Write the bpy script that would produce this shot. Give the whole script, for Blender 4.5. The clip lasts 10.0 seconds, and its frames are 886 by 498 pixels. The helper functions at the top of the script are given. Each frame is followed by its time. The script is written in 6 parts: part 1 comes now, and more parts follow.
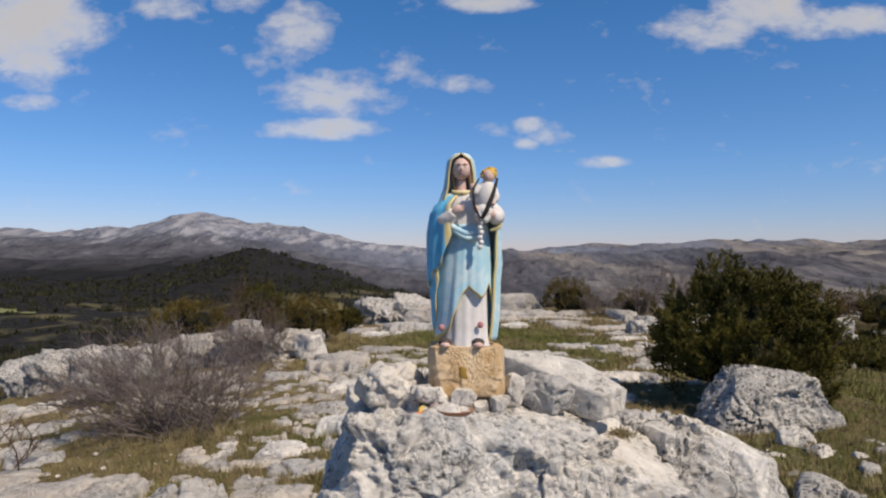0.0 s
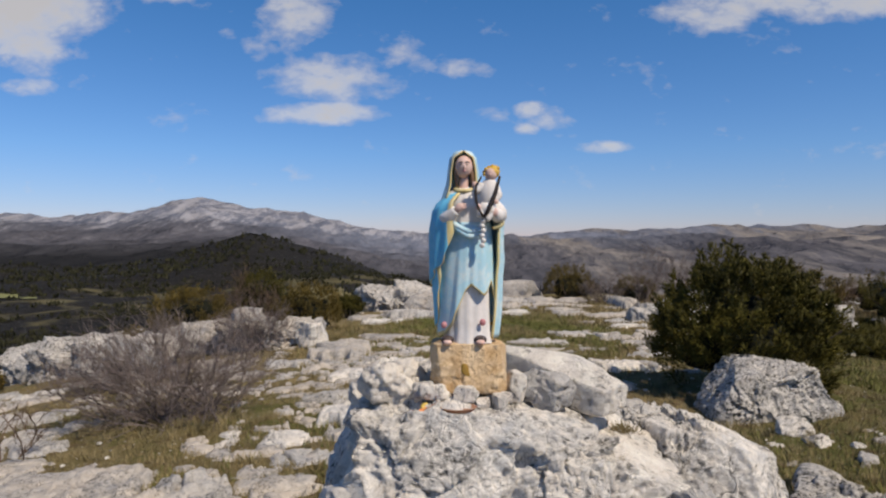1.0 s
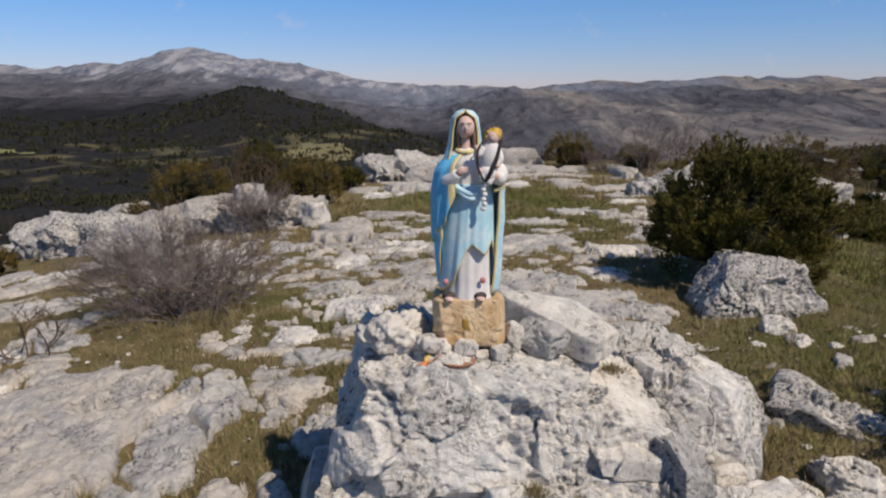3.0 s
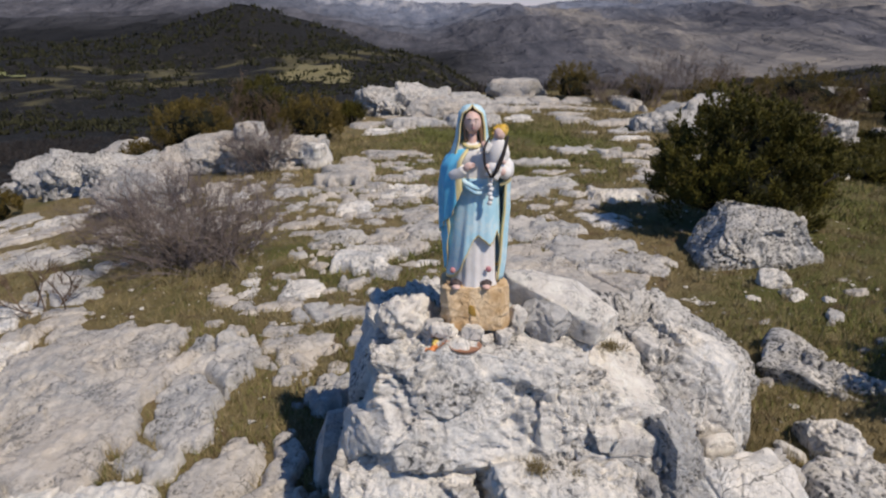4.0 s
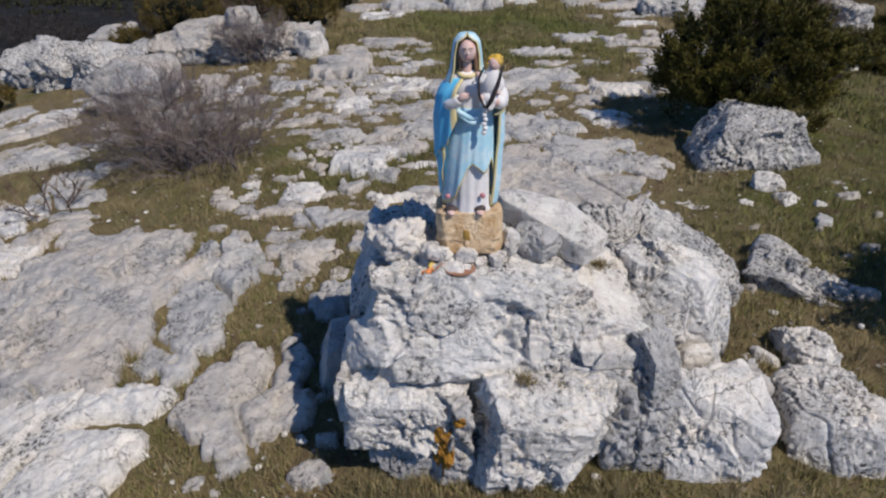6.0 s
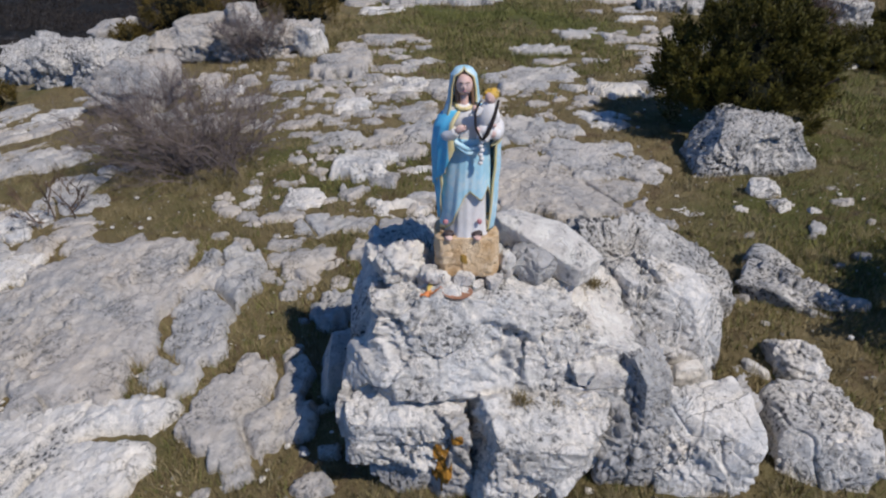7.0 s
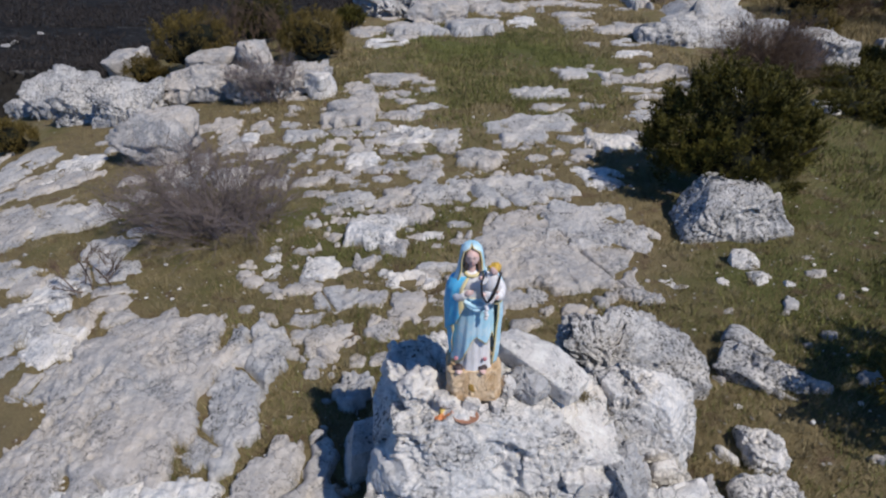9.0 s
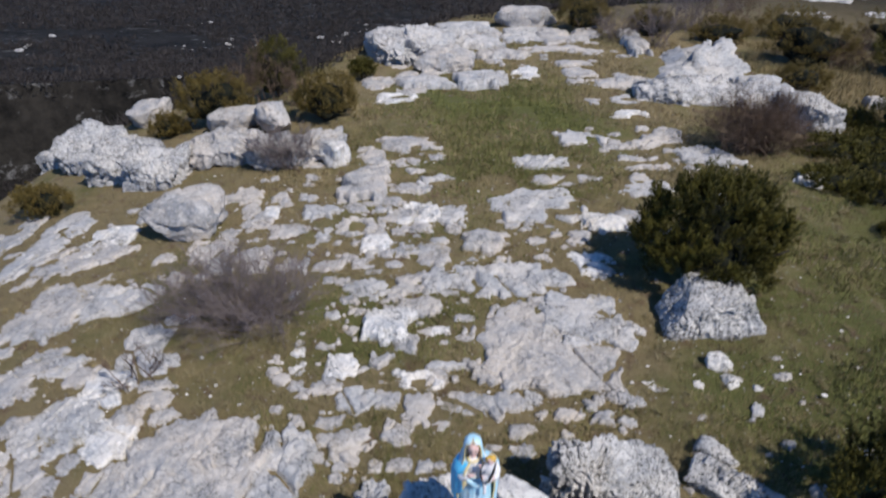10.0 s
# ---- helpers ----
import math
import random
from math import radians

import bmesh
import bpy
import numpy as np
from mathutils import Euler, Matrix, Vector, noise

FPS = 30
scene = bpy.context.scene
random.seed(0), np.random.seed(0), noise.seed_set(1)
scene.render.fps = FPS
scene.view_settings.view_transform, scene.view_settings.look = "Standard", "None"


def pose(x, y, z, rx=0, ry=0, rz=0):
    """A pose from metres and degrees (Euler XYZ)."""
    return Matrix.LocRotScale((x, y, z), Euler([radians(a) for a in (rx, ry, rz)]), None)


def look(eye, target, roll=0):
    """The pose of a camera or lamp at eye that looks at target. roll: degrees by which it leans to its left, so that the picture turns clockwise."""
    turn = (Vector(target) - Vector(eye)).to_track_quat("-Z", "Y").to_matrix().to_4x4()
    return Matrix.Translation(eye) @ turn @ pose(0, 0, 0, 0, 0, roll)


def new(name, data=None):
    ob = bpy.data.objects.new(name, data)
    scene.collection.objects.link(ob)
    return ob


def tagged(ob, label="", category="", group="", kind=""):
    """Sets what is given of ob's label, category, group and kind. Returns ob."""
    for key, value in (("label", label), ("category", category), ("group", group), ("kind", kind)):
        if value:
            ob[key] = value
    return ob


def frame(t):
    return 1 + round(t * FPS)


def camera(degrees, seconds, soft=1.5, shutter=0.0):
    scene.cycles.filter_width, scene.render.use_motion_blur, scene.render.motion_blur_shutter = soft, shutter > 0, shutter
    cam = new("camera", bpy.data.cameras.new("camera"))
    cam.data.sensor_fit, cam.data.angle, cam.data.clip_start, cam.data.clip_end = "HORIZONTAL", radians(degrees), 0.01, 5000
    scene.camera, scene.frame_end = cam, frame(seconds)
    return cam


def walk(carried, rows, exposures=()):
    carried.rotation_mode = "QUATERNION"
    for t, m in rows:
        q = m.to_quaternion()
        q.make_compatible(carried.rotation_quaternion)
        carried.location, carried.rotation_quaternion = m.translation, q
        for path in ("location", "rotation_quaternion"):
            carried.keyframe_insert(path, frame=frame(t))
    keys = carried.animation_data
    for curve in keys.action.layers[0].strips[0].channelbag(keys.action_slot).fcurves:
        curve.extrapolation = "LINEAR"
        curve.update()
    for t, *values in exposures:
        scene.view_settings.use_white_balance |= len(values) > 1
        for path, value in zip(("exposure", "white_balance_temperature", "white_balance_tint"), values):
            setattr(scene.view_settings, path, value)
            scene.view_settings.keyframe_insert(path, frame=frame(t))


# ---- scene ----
cam = camera(67.0, 10.0, soft=2.2, shutter=0.2)
PATH = [
    (0, (0.012, 0.11, 2.085), (0.011, 2.11, 2.089), -0.1),
    (0.5, (0.018, 0.102, 2.1), (0.015, 2.102, 2.091), -0.0),
    (1, (0.002, 0.103, 2.147), (0.0, 2.102, 2.107), -0.1),
    (1.5, (-0.002, 0.106, 2.325), (-0.003, 2.104, 2.227), -0.0),
    (2, (0.009, 0.1, 2.427), (0.006, 2.088, 2.205), -0.1),
    (2.5, (0.009, 0.099, 2.509), (0.005, 2.069, 2.162), -0.1),
    (4, (-0.036, 0.082, 3.04), (-0.043, 1.961, 2.356), -0.3),
    (4.5, (-0.025, 0.071, 3.108), (-0.034, 1.916, 2.334), -0.4),
    (5, (-0.013, 0.064, 3.189), (-0.022, 1.864, 2.319), -0.4),
    (5.5, (-0.012, 0.064, 3.232), (-0.022, 1.822, 2.28), -0.4),
    (7, (0.01, 0.086, 3.543), (-0.002, 1.797, 2.507), -0.5),
    (7.5, (-0.017, 0.077, 3.69), (-0.029, 1.785, 2.65), -0.5),
    (8, (-0.03, 0.05, 3.963), (-0.043, 1.754, 2.916), -0.6),
    (8.5, (-0.035, 0.04, 4.278), (-0.048, 1.741, 3.225), -0.6),
    (9, (-0.045, 0.012, 4.706), (-0.06, 1.706, 3.644), -0.7),
    (9.5, (-0.05, -0.008, 5.234), (-0.081, 1.678, 4.158), -0.8),
    (9.6, (-0.048, -0.009, 5.377), (-0.079, 1.677, 4.3), -0.8),
    (9.7, (-0.046, -0.01, 5.519), (-0.078, 1.675, 4.442), -0.8),
    (9.8, (-0.041, -0.012, 5.857), (-0.074, 1.672, 4.777), -0.8),
    (9.9, (-0.039, -0.013, 6.025), (-0.072, 1.67, 4.945), -0.8),
    (10, (-0.032, -0.016, 6.531), (-0.067, 1.665, 5.448), -0.9),
]
walk(cam, [(t, look(eye, target, roll)) for t, eye, target, roll in PATH], exposures=((0, -0.2, 7100, 10), (2.5, -0.3, 7000, 10), (4, -0.24, 6680, 10), (5.5, -0.25, 6330, 10), (7, -0.34, 6080, 10), (9, -0.27, 5950, 10), (10, -0.02, 5880, 10)))


from mathutils.bvhtree import BVHTree


# ---- shape of the land ----
def lattice(ix, iy, iz, seed):
    """A random number 0..1 at each whole place."""
    h = (ix.astype(np.int64) * 374761393 + iy.astype(np.int64) * 668265263 + iz.astype(np.int64) * 2147483647 + seed * 974634777) & 0xFFFFFFFF
    h = ((h ^ (h >> 13)) * 1274126177) & 0xFFFFFFFF
    h = ((h ^ (h >> 16)) * 2246822519) & 0xFFFFFFFF
    return ((h ^ (h >> 15)) & 0xFFFFFF) / float(0xFFFFFF)


def grain(p, seed=0):
    """Smooth noise, -1..1, at the places p (N x 3)."""
    i = np.floor(p)
    f = p - i
    f = f * f * f * (f * (f * 6 - 15) + 10)
    i = i.astype(np.int64)
    out = 0
    for dx in (0, 1):
        wx = f[:, 0] if dx else 1 - f[:, 0]
        for dy in (0, 1):
            wy = f[:, 1] if dy else 1 - f[:, 1]
            for dz in (0, 1):
                wz = f[:, 2] if dz else 1 - f[:, 2]
                out = out + wx * wy * wz * lattice(i[:, 0] + dx, i[:, 1] + dy, i[:, 2] + dz, seed)
    return out * 2 - 1


def rough(p, seed=0, octaves=4, gain=0.5):
    """Layered noise."""
    out, amp = 0, 1.0
    for k in range(octaves):
        out = out + amp * grain(p * 2.03 ** k + 17.3 * k, seed + k)
        amp *= gain
    return out


def flat3(x, y, s=1.0, z=0.0):
    return np.stack([x * s, y * s, np.full_like(x, z)], 1)


def smooth(a, b, v):
    t = np.clip((v - a) / (b - a), 0, 1)
    return t * t * (3 - 2 * t)


def brink(x):
    """The y at which the hilltop breaks off, for each x."""
    return np.interp(x, [-60, -30, -22, -14, -12.7, -12.1, -11, -9, -6, -4, 0, 6, 12, 18, 30, 60], [2, 4, 8, 12.0, 12.9, 14.6, 17.8, 19.5, 19.5, 22, 27, 29, 31, 42, 46, 46])


def hilltop(x, y):
    z = 0.05 - 0.012 * np.clip(-x, 0, 14) ** 2 - 0.022 * np.clip(y - 7, -9, 40)
    z = z - 0.09 * np.clip(6 - y, 0, 5) * smooth(1.0, -1.5, x)
    z = z - 0.02 * np.clip(x - 6, 0, 40) ** 1.25 + 0.1 * smooth(2.5, 5, x) * smooth(9, 5, y)
    return z


# the far land: height of each ridge in the first view, by bearing
BEARINGS = (-900, 0, 130, 230, 300, 350, 400, 440, 500, 600, 700, 760, 900, 1050, 1250, 1400, 1568, 2500)
RIDGES = (
    (60, (740, 740, 740, 740, 740, 740, 740, 740, 740, 740, 745, 750, 760, 760, 740, 720, 700, 640)),
    (150, (690, 690, 690, 690, 690, 690, 690, 700, 700, 700, 700, 700, 720, 720, 700, 690, 670, 600)),
    (420, (620, 625, 620, 615, 615, 610, 605, 600, 590, 585, 590, 600, 650, 650, 640, 630, 620, 580)),
    (800, (535, 540, 535, 535, 530, 528, 525, 522, 515, 515, 528, 545, 620, 620, 600, 590, 580, 540)),
    (1250, (490, 497, 492, 484, 474, 462, 449, 441, 455, 482, 516, 530, 590, 590, 575, 560, 545, 520)),
)
RANGES = (
    (1500, (500, 505, 500, 500, 495, 490, 485, 485, 495, 515, 530, 545, 560, 560, 550, 535, 520, 500)),
    (2000, (480, 483, 480, 478, 474, 470, 470, 475, 490, 505, 515, 520, 500, 498, 495, 490, 490, 480)),
    (2700, (452, 455, 450, 446, 440, 438, 440, 445, 458, 475, 490, 495, 450, 456, 462, 455, 450, 445)),
    (3800, (410, 404, 409, 401, 381, 376, 390, 397, 402, 418, 440, 446, 449, 446, 427, 432, 425, 425)),
    (4300, (450, 450, 450, 450, 450, 450, 450, 450, 450, 446, 436, 440, 446, 429, 448, 450, 450, 450)),
    (4800, (500, 500, 500, 500, 500, 500, 500, 500, 500, 500, 490, 490, 490, 480, 490, 500, 500, 500)),
)


def land(x, y):
    """Height of the ground at each place."""
    r = np.hypot(x, y)
    ahead = np.maximum(r * np.cos(np.clip(np.arctan2(x, y), -1.1, 1.1)), 1)
    bearing = 784 + 1184.5 * np.tan(np.clip(np.arctan2(x, y), -0.96, 0.96))
    near = hilltop(x, y)
    off = y - brink(x)
    rows = [(30.0, near - 0.85 * np.clip(off, 0, 400))]
    for dist, ys in RIDGES + RANGES:
        rows.append((dist, 2.1 + ahead / r.clip(1) * dist * (443.0 - np.interp(bearing, BEARINGS, ys)) / 1184.5))
    far = rows[0][1].copy()
    for (r0, z0), (r1, z1) in zip(rows[:-1], rows[1:]):
        t = np.clip((np.log(r.clip(1)) - math.log(r0)) / (math.log(r1) - math.log(r0)), 0, 1)
        far = np.where(r > r0, z0 + (z1 - z0) * t, far)
    w = smooth(0.0, 14.0, off)
    z = near * (1 - w) + np.minimum(far, near - 0.5 * off.clip(0, 30)) * w
    z = np.where(r > 62, far, z)
    rug = smooth(30, 300, r) * np.interp(r, [0, 800, 1300, 2500, 3800, 4400], [0, 8.0, 8.0, 16.0, 17.0, 8.0])
    z = z + rug * rough(flat3(x, y, 1 / 260.0), 5, 5, 0.48)
    wild = smooth(1400, 2200, r) * (1 - 0.7 * smooth(3900, 4300, r))
    z = z + wild * (34 * (0.42 - np.abs(grain(flat3(x, y, 1 / 420.0), 15))) + 20 * (0.42 - np.abs(grain(flat3(x, y, 1 / 170.0), 16))) + 9 * (0.42 - np.abs(grain(flat3(x, y, 1 / 70.0), 17))))
    return z

# ---- sky, sun and exposure ----
SUN = Vector((0.50, -0.47, 0.86)).normalized()
sun_data = bpy.data.lights.new("sun", "SUN")
sun_data.energy, sun_data.angle, sun_data.color = 4.7, radians(0.55), (1.0, 0.91, 0.80)
sun = new("sun", sun_data)
sun.matrix_world = look(SUN * 50, (0, 0, 0))

# cloud banks: place to the right and up, half width, half height, density
CLOUDS = (
    (-0.625, 0.335, 0.125, 0.095, 1.25), (-0.624, 0.222, 0.045, 0.014, 0.55), (-0.41, 0.368, 0.06, 0.024, 0.6), (-0.30, 0.372, 0.05, 0.024, 0.6), (-0.215, 0.325, 0.06, 0.055, 0.62),
    (-0.165, 0.236, 0.115, 0.04, 0.8), (-0.19, 0.182, 0.11, 0.02, 0.85), (-0.27, 0.29, 0.03, 0.03, 0.35), (-0.045, 0.27, 0.05, 0.035, 0.36), (0.035, 0.248, 0.045, 0.017, 0.5),
    (0.07, 0.37, 0.085, 0.018, 0.9), (0.40, 0.335, 0.10, 0.035, 0.85), (0.47, 0.36, 0.10, 0.04, 0.95), (0.58, 0.34, 0.11, 0.032, 0.85), (0.13, 0.188, 0.03, 0.014, 0.6),
    (0.123, 0.158, 0.02, 0.009, 0.55), (0.175, 0.176, 0.045, 0.018, 0.38), (0.07, 0.18, 0.03, 0.014, 0.35), (0.233, 0.132, 0.05, 0.011, 0.75), (-0.325, 0.30, 0.02, 0.012, 0.4),
)


def link(tree, a, b):
    tree.links.new(a, b)


def calc(tree, op, a, b=0.0, c=None):
    """A math node; a, b and c are sockets or numbers."""
    n = tree.nodes.new("ShaderNodeMath")
    n.operation = op
    for k, v in enumerate((a, b) if c is None else (a, b, c)):
        if isinstance(v, (int, float)):
            n.inputs[k].default_value = v
        else:
            tree.links.new(v, n.inputs[k])
    return n.outputs[0]


def ramp(tree, fac, stops):
    n = tree.nodes.new("ShaderNodeValToRGB")
    el = n.color_ramp.elements
    while len(el) < len(stops):
        el.new(0.5)
    for e, (at, colour) in zip(el, stops):
        e.position = at
        e.color = (*colour, 1) if isinstance(colour, tuple) else (colour, colour, colour, 1)
    tree.links.new(fac, n.inputs[0])
    return n.outputs[0]


def mix(tree, fac, a, b, blend="MIX"):
    n = tree.nodes.new("ShaderNodeMixRGB")
    n.blend_type = blend
    for k, v in enumerate((fac, a, b)):
        if isinstance(v, (int, float)):
            n.inputs[k].default_value = v
        elif isinstance(v, tuple):
            n.inputs[k].default_value = (*v, 1)
        else:
            tree.links.new(v, n.inputs[k])
    return n.outputs[0]


def noise_tex(tree, vec, scale, detail=5.0, rough_=0.6, distort=0.0):
    n = tree.nodes.new("ShaderNodeTexNoise")
    n.inputs["Scale"].default_value, n.inputs["Detail"].default_value = scale, detail
    n.inputs["Roughness"].default_value, n.inputs["Distortion"].default_value = rough_, distort
    if vec is not None:
        tree.links.new(vec, n.inputs["Vector"])
    return n.outputs["Fac"]


def make_world():
    world = bpy.data.worlds.new("world")
    scene.world = world
    world.use_nodes = True
    t = world.node_tree
    t.nodes.clear()
    sky = t.nodes.new("ShaderNodeTexSky")
    sky.sky_type, sky.sun_disc = "NISHITA", False
    sky.sun_elevation, sky.sun_rotation = math.asin(SUN.z), math.atan2(SUN.x, SUN.y)
    sky.altitude, sky.air_density, sky.dust_density, sky.ozone_density = 1000, SKY_AIR, SKY_DUST, SKY_OZONE
    tc = t.nodes.new("ShaderNodeTexCoord")
    sep = t.nodes.new("ShaderNodeSeparateXYZ")
    link(t, tc.outputs["Generated"], sep.inputs[0])
    ahead = calc(t, "MAXIMUM", sep.outputs[1], 0.05)
    p = calc(t, "DIVIDE", sep.outputs[0], ahead)
    q = calc(t, "DIVIDE", sep.outputs[2], ahead)
    com = t.nodes.new("ShaderNodeCombineXYZ")
    link(t, p, com.inputs[0]), link(t, calc(t, "MULTIPLY", q, 1.7), com.inputs[1])
    puff = noise_tex(t, com.outputs[0], 11.0, 7.0, 0.54, 0.25)
    wisp = noise_tex(t, com.outputs[0], 38.0, 6.0, 0.6, 0.3)
    bank = None
    for x, y, a, b, dense in CLOUDS:
        dx = calc(t, "POWER", calc(t, "ABSOLUTE", calc(t, "DIVIDE", calc(t, "SUBTRACT", p, x), a)), 2.0)
        dy = calc(t, "POWER", calc(t, "ABSOLUTE", calc(t, "DIVIDE", calc(t, "SUBTRACT", q, y), b)), 2.0)
        one = calc(t, "MULTIPLY", calc(t, "MAXIMUM", calc(t, "SUBTRACT", 1.0, calc(t, "ADD", dx, dy)), -0.6), dense)
        bank = one if bank is None else calc(t, "MAXIMUM", bank, one)
    body = calc(t, "ADD", calc(t, "MULTIPLY", bank, 0.80), calc(t, "MULTIPLY", calc(t, "SUBTRACT", puff, 0.5), 1.75))
    body = calc(t, "ADD", body, calc(t, "MULTIPLY", calc(t, "SUBTRACT", wisp, 0.5), 0.8))
    cover = calc(t, "MULTIPLY", ramp(t, body, ((0.04, 0.0), (0.45, 0.42), (0.95, 0.86))), calc(t, "GREATER_THAN", sep.outputs[1], 0.06))
    shade = ramp(t, body, ((0.25, (0.84, 0.80, 0.84)), (0.55, (0.98, 0.95, 0.93)), (0.95, (0.74, 0.73, 0.75))))
    tone = ramp(t, sep.outputs[2], ((0.0, (0.84, 0.85, 1.30)), (0.12, (0.66, 1.01, 1.52)), (0.35, SKY_GAIN), (0.62, (0.74, 0.92, 1.12))))
    sky_col = mix(t, 1.0, sky.outputs[0], tone, "MULTIPLY")
    both = mix(t, cover, sky_col, mix(t, 1.0, shade, (CLOUD_LIGHT,) * 3, "MULTIPLY"))
    bg = t.nodes.new("ShaderNodeBackground")
    bg.inputs["Strength"].default_value = SKY_STRENGTH
    link(t, both, bg.inputs[0])
    out = t.nodes.new("ShaderNodeOutputWorld")
    link(t, bg.outputs[0], out.inputs[0])


SKY_STRENGTH, SKY_AIR, SKY_DUST, SKY_OZONE, SKY_GAIN, CLOUD_LIGHT = 0.09, 1.0, 0.15, 2.6, (0.44, 1.06, 1.62), 9.8
make_world()


# ---- materials ----
def material(name, build, roughness=0.85, bump=None, specular=0.25):
    """build(tree, position) gives the colour socket; bump(tree, position) gives (height socket, strength, distance)."""
    m = bpy.data.materials.new(name)
    m.use_nodes = True
    t = m.node_tree
    bsdf = t.nodes["Principled BSDF"]
    geo = t.nodes.new("ShaderNodeNewGeometry")
    colour = build(t, geo.outputs["Position"])
    if isinstance(colour, tuple):
        bsdf.inputs["Base Color"].default_value = (*colour, 1)
    else:
        link(t, colour, bsdf.inputs["Base Color"])
    bsdf.inputs["Roughness"].default_value = roughness
    bsdf.inputs["Specular IOR Level"].default_value = specular
    if bump:
        height, strength, distance = bump(t, geo.outputs["Position"])
        b = t.nodes.new("ShaderNodeBump")
        b.inputs["Strength"].default_value, b.inputs["Distance"].default_value = strength, distance
        link(t, height, b.inputs["Height"])
        link(t, b.outputs[0], bsdf.inputs["Normal"])
    return m


def cracks(t, pos, scale, distort=0.35):
    """0 in a crack, 1 beside it."""
    warp = t.nodes.new("ShaderNodeTexNoise")
    warp.inputs["Scale"].default_value, warp.inputs["Detail"].default_value = scale * 1.7, 4
    link(t, pos, warp.inputs["Vector"])
    add = t.nodes.new("ShaderNodeVectorMath")
    add.operation = "MULTIPLY_ADD"
    link(t, warp.outputs["Color"], add.inputs[0])
    add.inputs[1].default_value = (distort / scale * 3,) * 3
    link(t, pos, add.inputs[2])
    v = t.nodes.new("ShaderNodeTexVoronoi")
    v.feature = "DISTANCE_TO_EDGE"
    v.inputs["Scale"].default_value = scale
    link(t, add.outputs[0], v.inputs["Vector"])
    return v.outputs["Distance"]


def limestone_colour(cream, grey, dark, lichen=0.5, pitted=1.0, chalk=0.75, eat=0.48):
    """Bare limestone: cream and grey fields, chalky bloom, and eaten patches that are dark with pits and lichen."""
    def build(t, pos):
        base = mix(t, ramp(t, noise_tex(t, pos, 1.3, 6, 0.65, 0.6), ((0.40, 0.0), (0.60, 1.0))), cream, grey)
        eaten = ramp(t, noise_tex(t, pos, 2.3, 5, 0.62, 0.3), ((eat, 0.14), (eat + 0.13, 1.0)))
        mott = noise_tex(t, pos, 6.0, 9, 0.74, 0.2)
        base = mix(t, calc(t, "MULTIPLY", ramp(t, mott, ((0.37, 0.8), (0.45, 0.0))), calc(t, "MULTIPLY_ADD", eaten, 0.7, 0.3)), base, tuple(0.5 * (a + b) for a, b in zip(grey, dark)))
        pale = noise_tex(t, pos, 11.0, 7, 0.7, 0.3)
        base = mix(t, ramp(t, pale, ((0.46, 0.0), (0.60, chalk))), base, tuple(min(0.16 + 0.9 * c, 0.84) for c in cream))
        rust = noise_tex(t, pos, 3.1, 6, 0.65, 0.5)
        base = mix(t, ramp(t, rust, ((0.60, 0.0), (0.74, 0.35))), base, (0.50, 0.38, 0.26))
        fleck = noise_tex(t, pos, 30.0, 7, 0.74, 0.1)
        base = mix(t, calc(t, "MULTIPLY", ramp(t, fleck, ((0.51, 0.0), (0.60, 1.0))), calc(t, "MULTIPLY", eaten, lichen)), base, dark)
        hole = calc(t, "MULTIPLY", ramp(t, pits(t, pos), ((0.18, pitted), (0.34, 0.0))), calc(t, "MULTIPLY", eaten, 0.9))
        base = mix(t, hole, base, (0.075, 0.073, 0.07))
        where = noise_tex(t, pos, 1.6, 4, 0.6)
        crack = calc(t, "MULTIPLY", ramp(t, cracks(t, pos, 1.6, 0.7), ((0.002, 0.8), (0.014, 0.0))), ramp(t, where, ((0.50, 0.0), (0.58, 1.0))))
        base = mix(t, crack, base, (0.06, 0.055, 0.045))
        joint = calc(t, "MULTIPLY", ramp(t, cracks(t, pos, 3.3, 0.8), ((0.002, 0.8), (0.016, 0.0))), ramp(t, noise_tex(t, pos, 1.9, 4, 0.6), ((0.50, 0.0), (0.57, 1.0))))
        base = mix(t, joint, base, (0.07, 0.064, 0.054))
        speck = noise_tex(t, pos, 85.0, 4, 0.6)
        return mix(t, ramp(t, speck, ((0.60, 0.0), (0.70, 0.4))), base, dark)
    return build


def pits(t, pos):
    """Distance from the middle of the small hollows that rain has eaten into the rock."""
    warp = t.nodes.new("ShaderNodeTexNoise")
    warp.inputs["Scale"].default_value, warp.inputs["Detail"].default_value = 30, 3
    link(t, pos, warp.inputs["Vector"])
    add = t.nodes.new("ShaderNodeVectorMath")
    add.operation = "MULTIPLY_ADD"
    link(t, warp.outputs["Color"], add.inputs[0])
    add.inputs[1].default_value = (0.05, 0.05, 0.05)
    link(t, pos, add.inputs[2])
    v = t.nodes.new("ShaderNodeTexVoronoi")
    v.inputs["Scale"].default_value = 17.0
    link(t, add.outputs[0], v.inputs["Vector"])
    return v.outputs["Distance"]


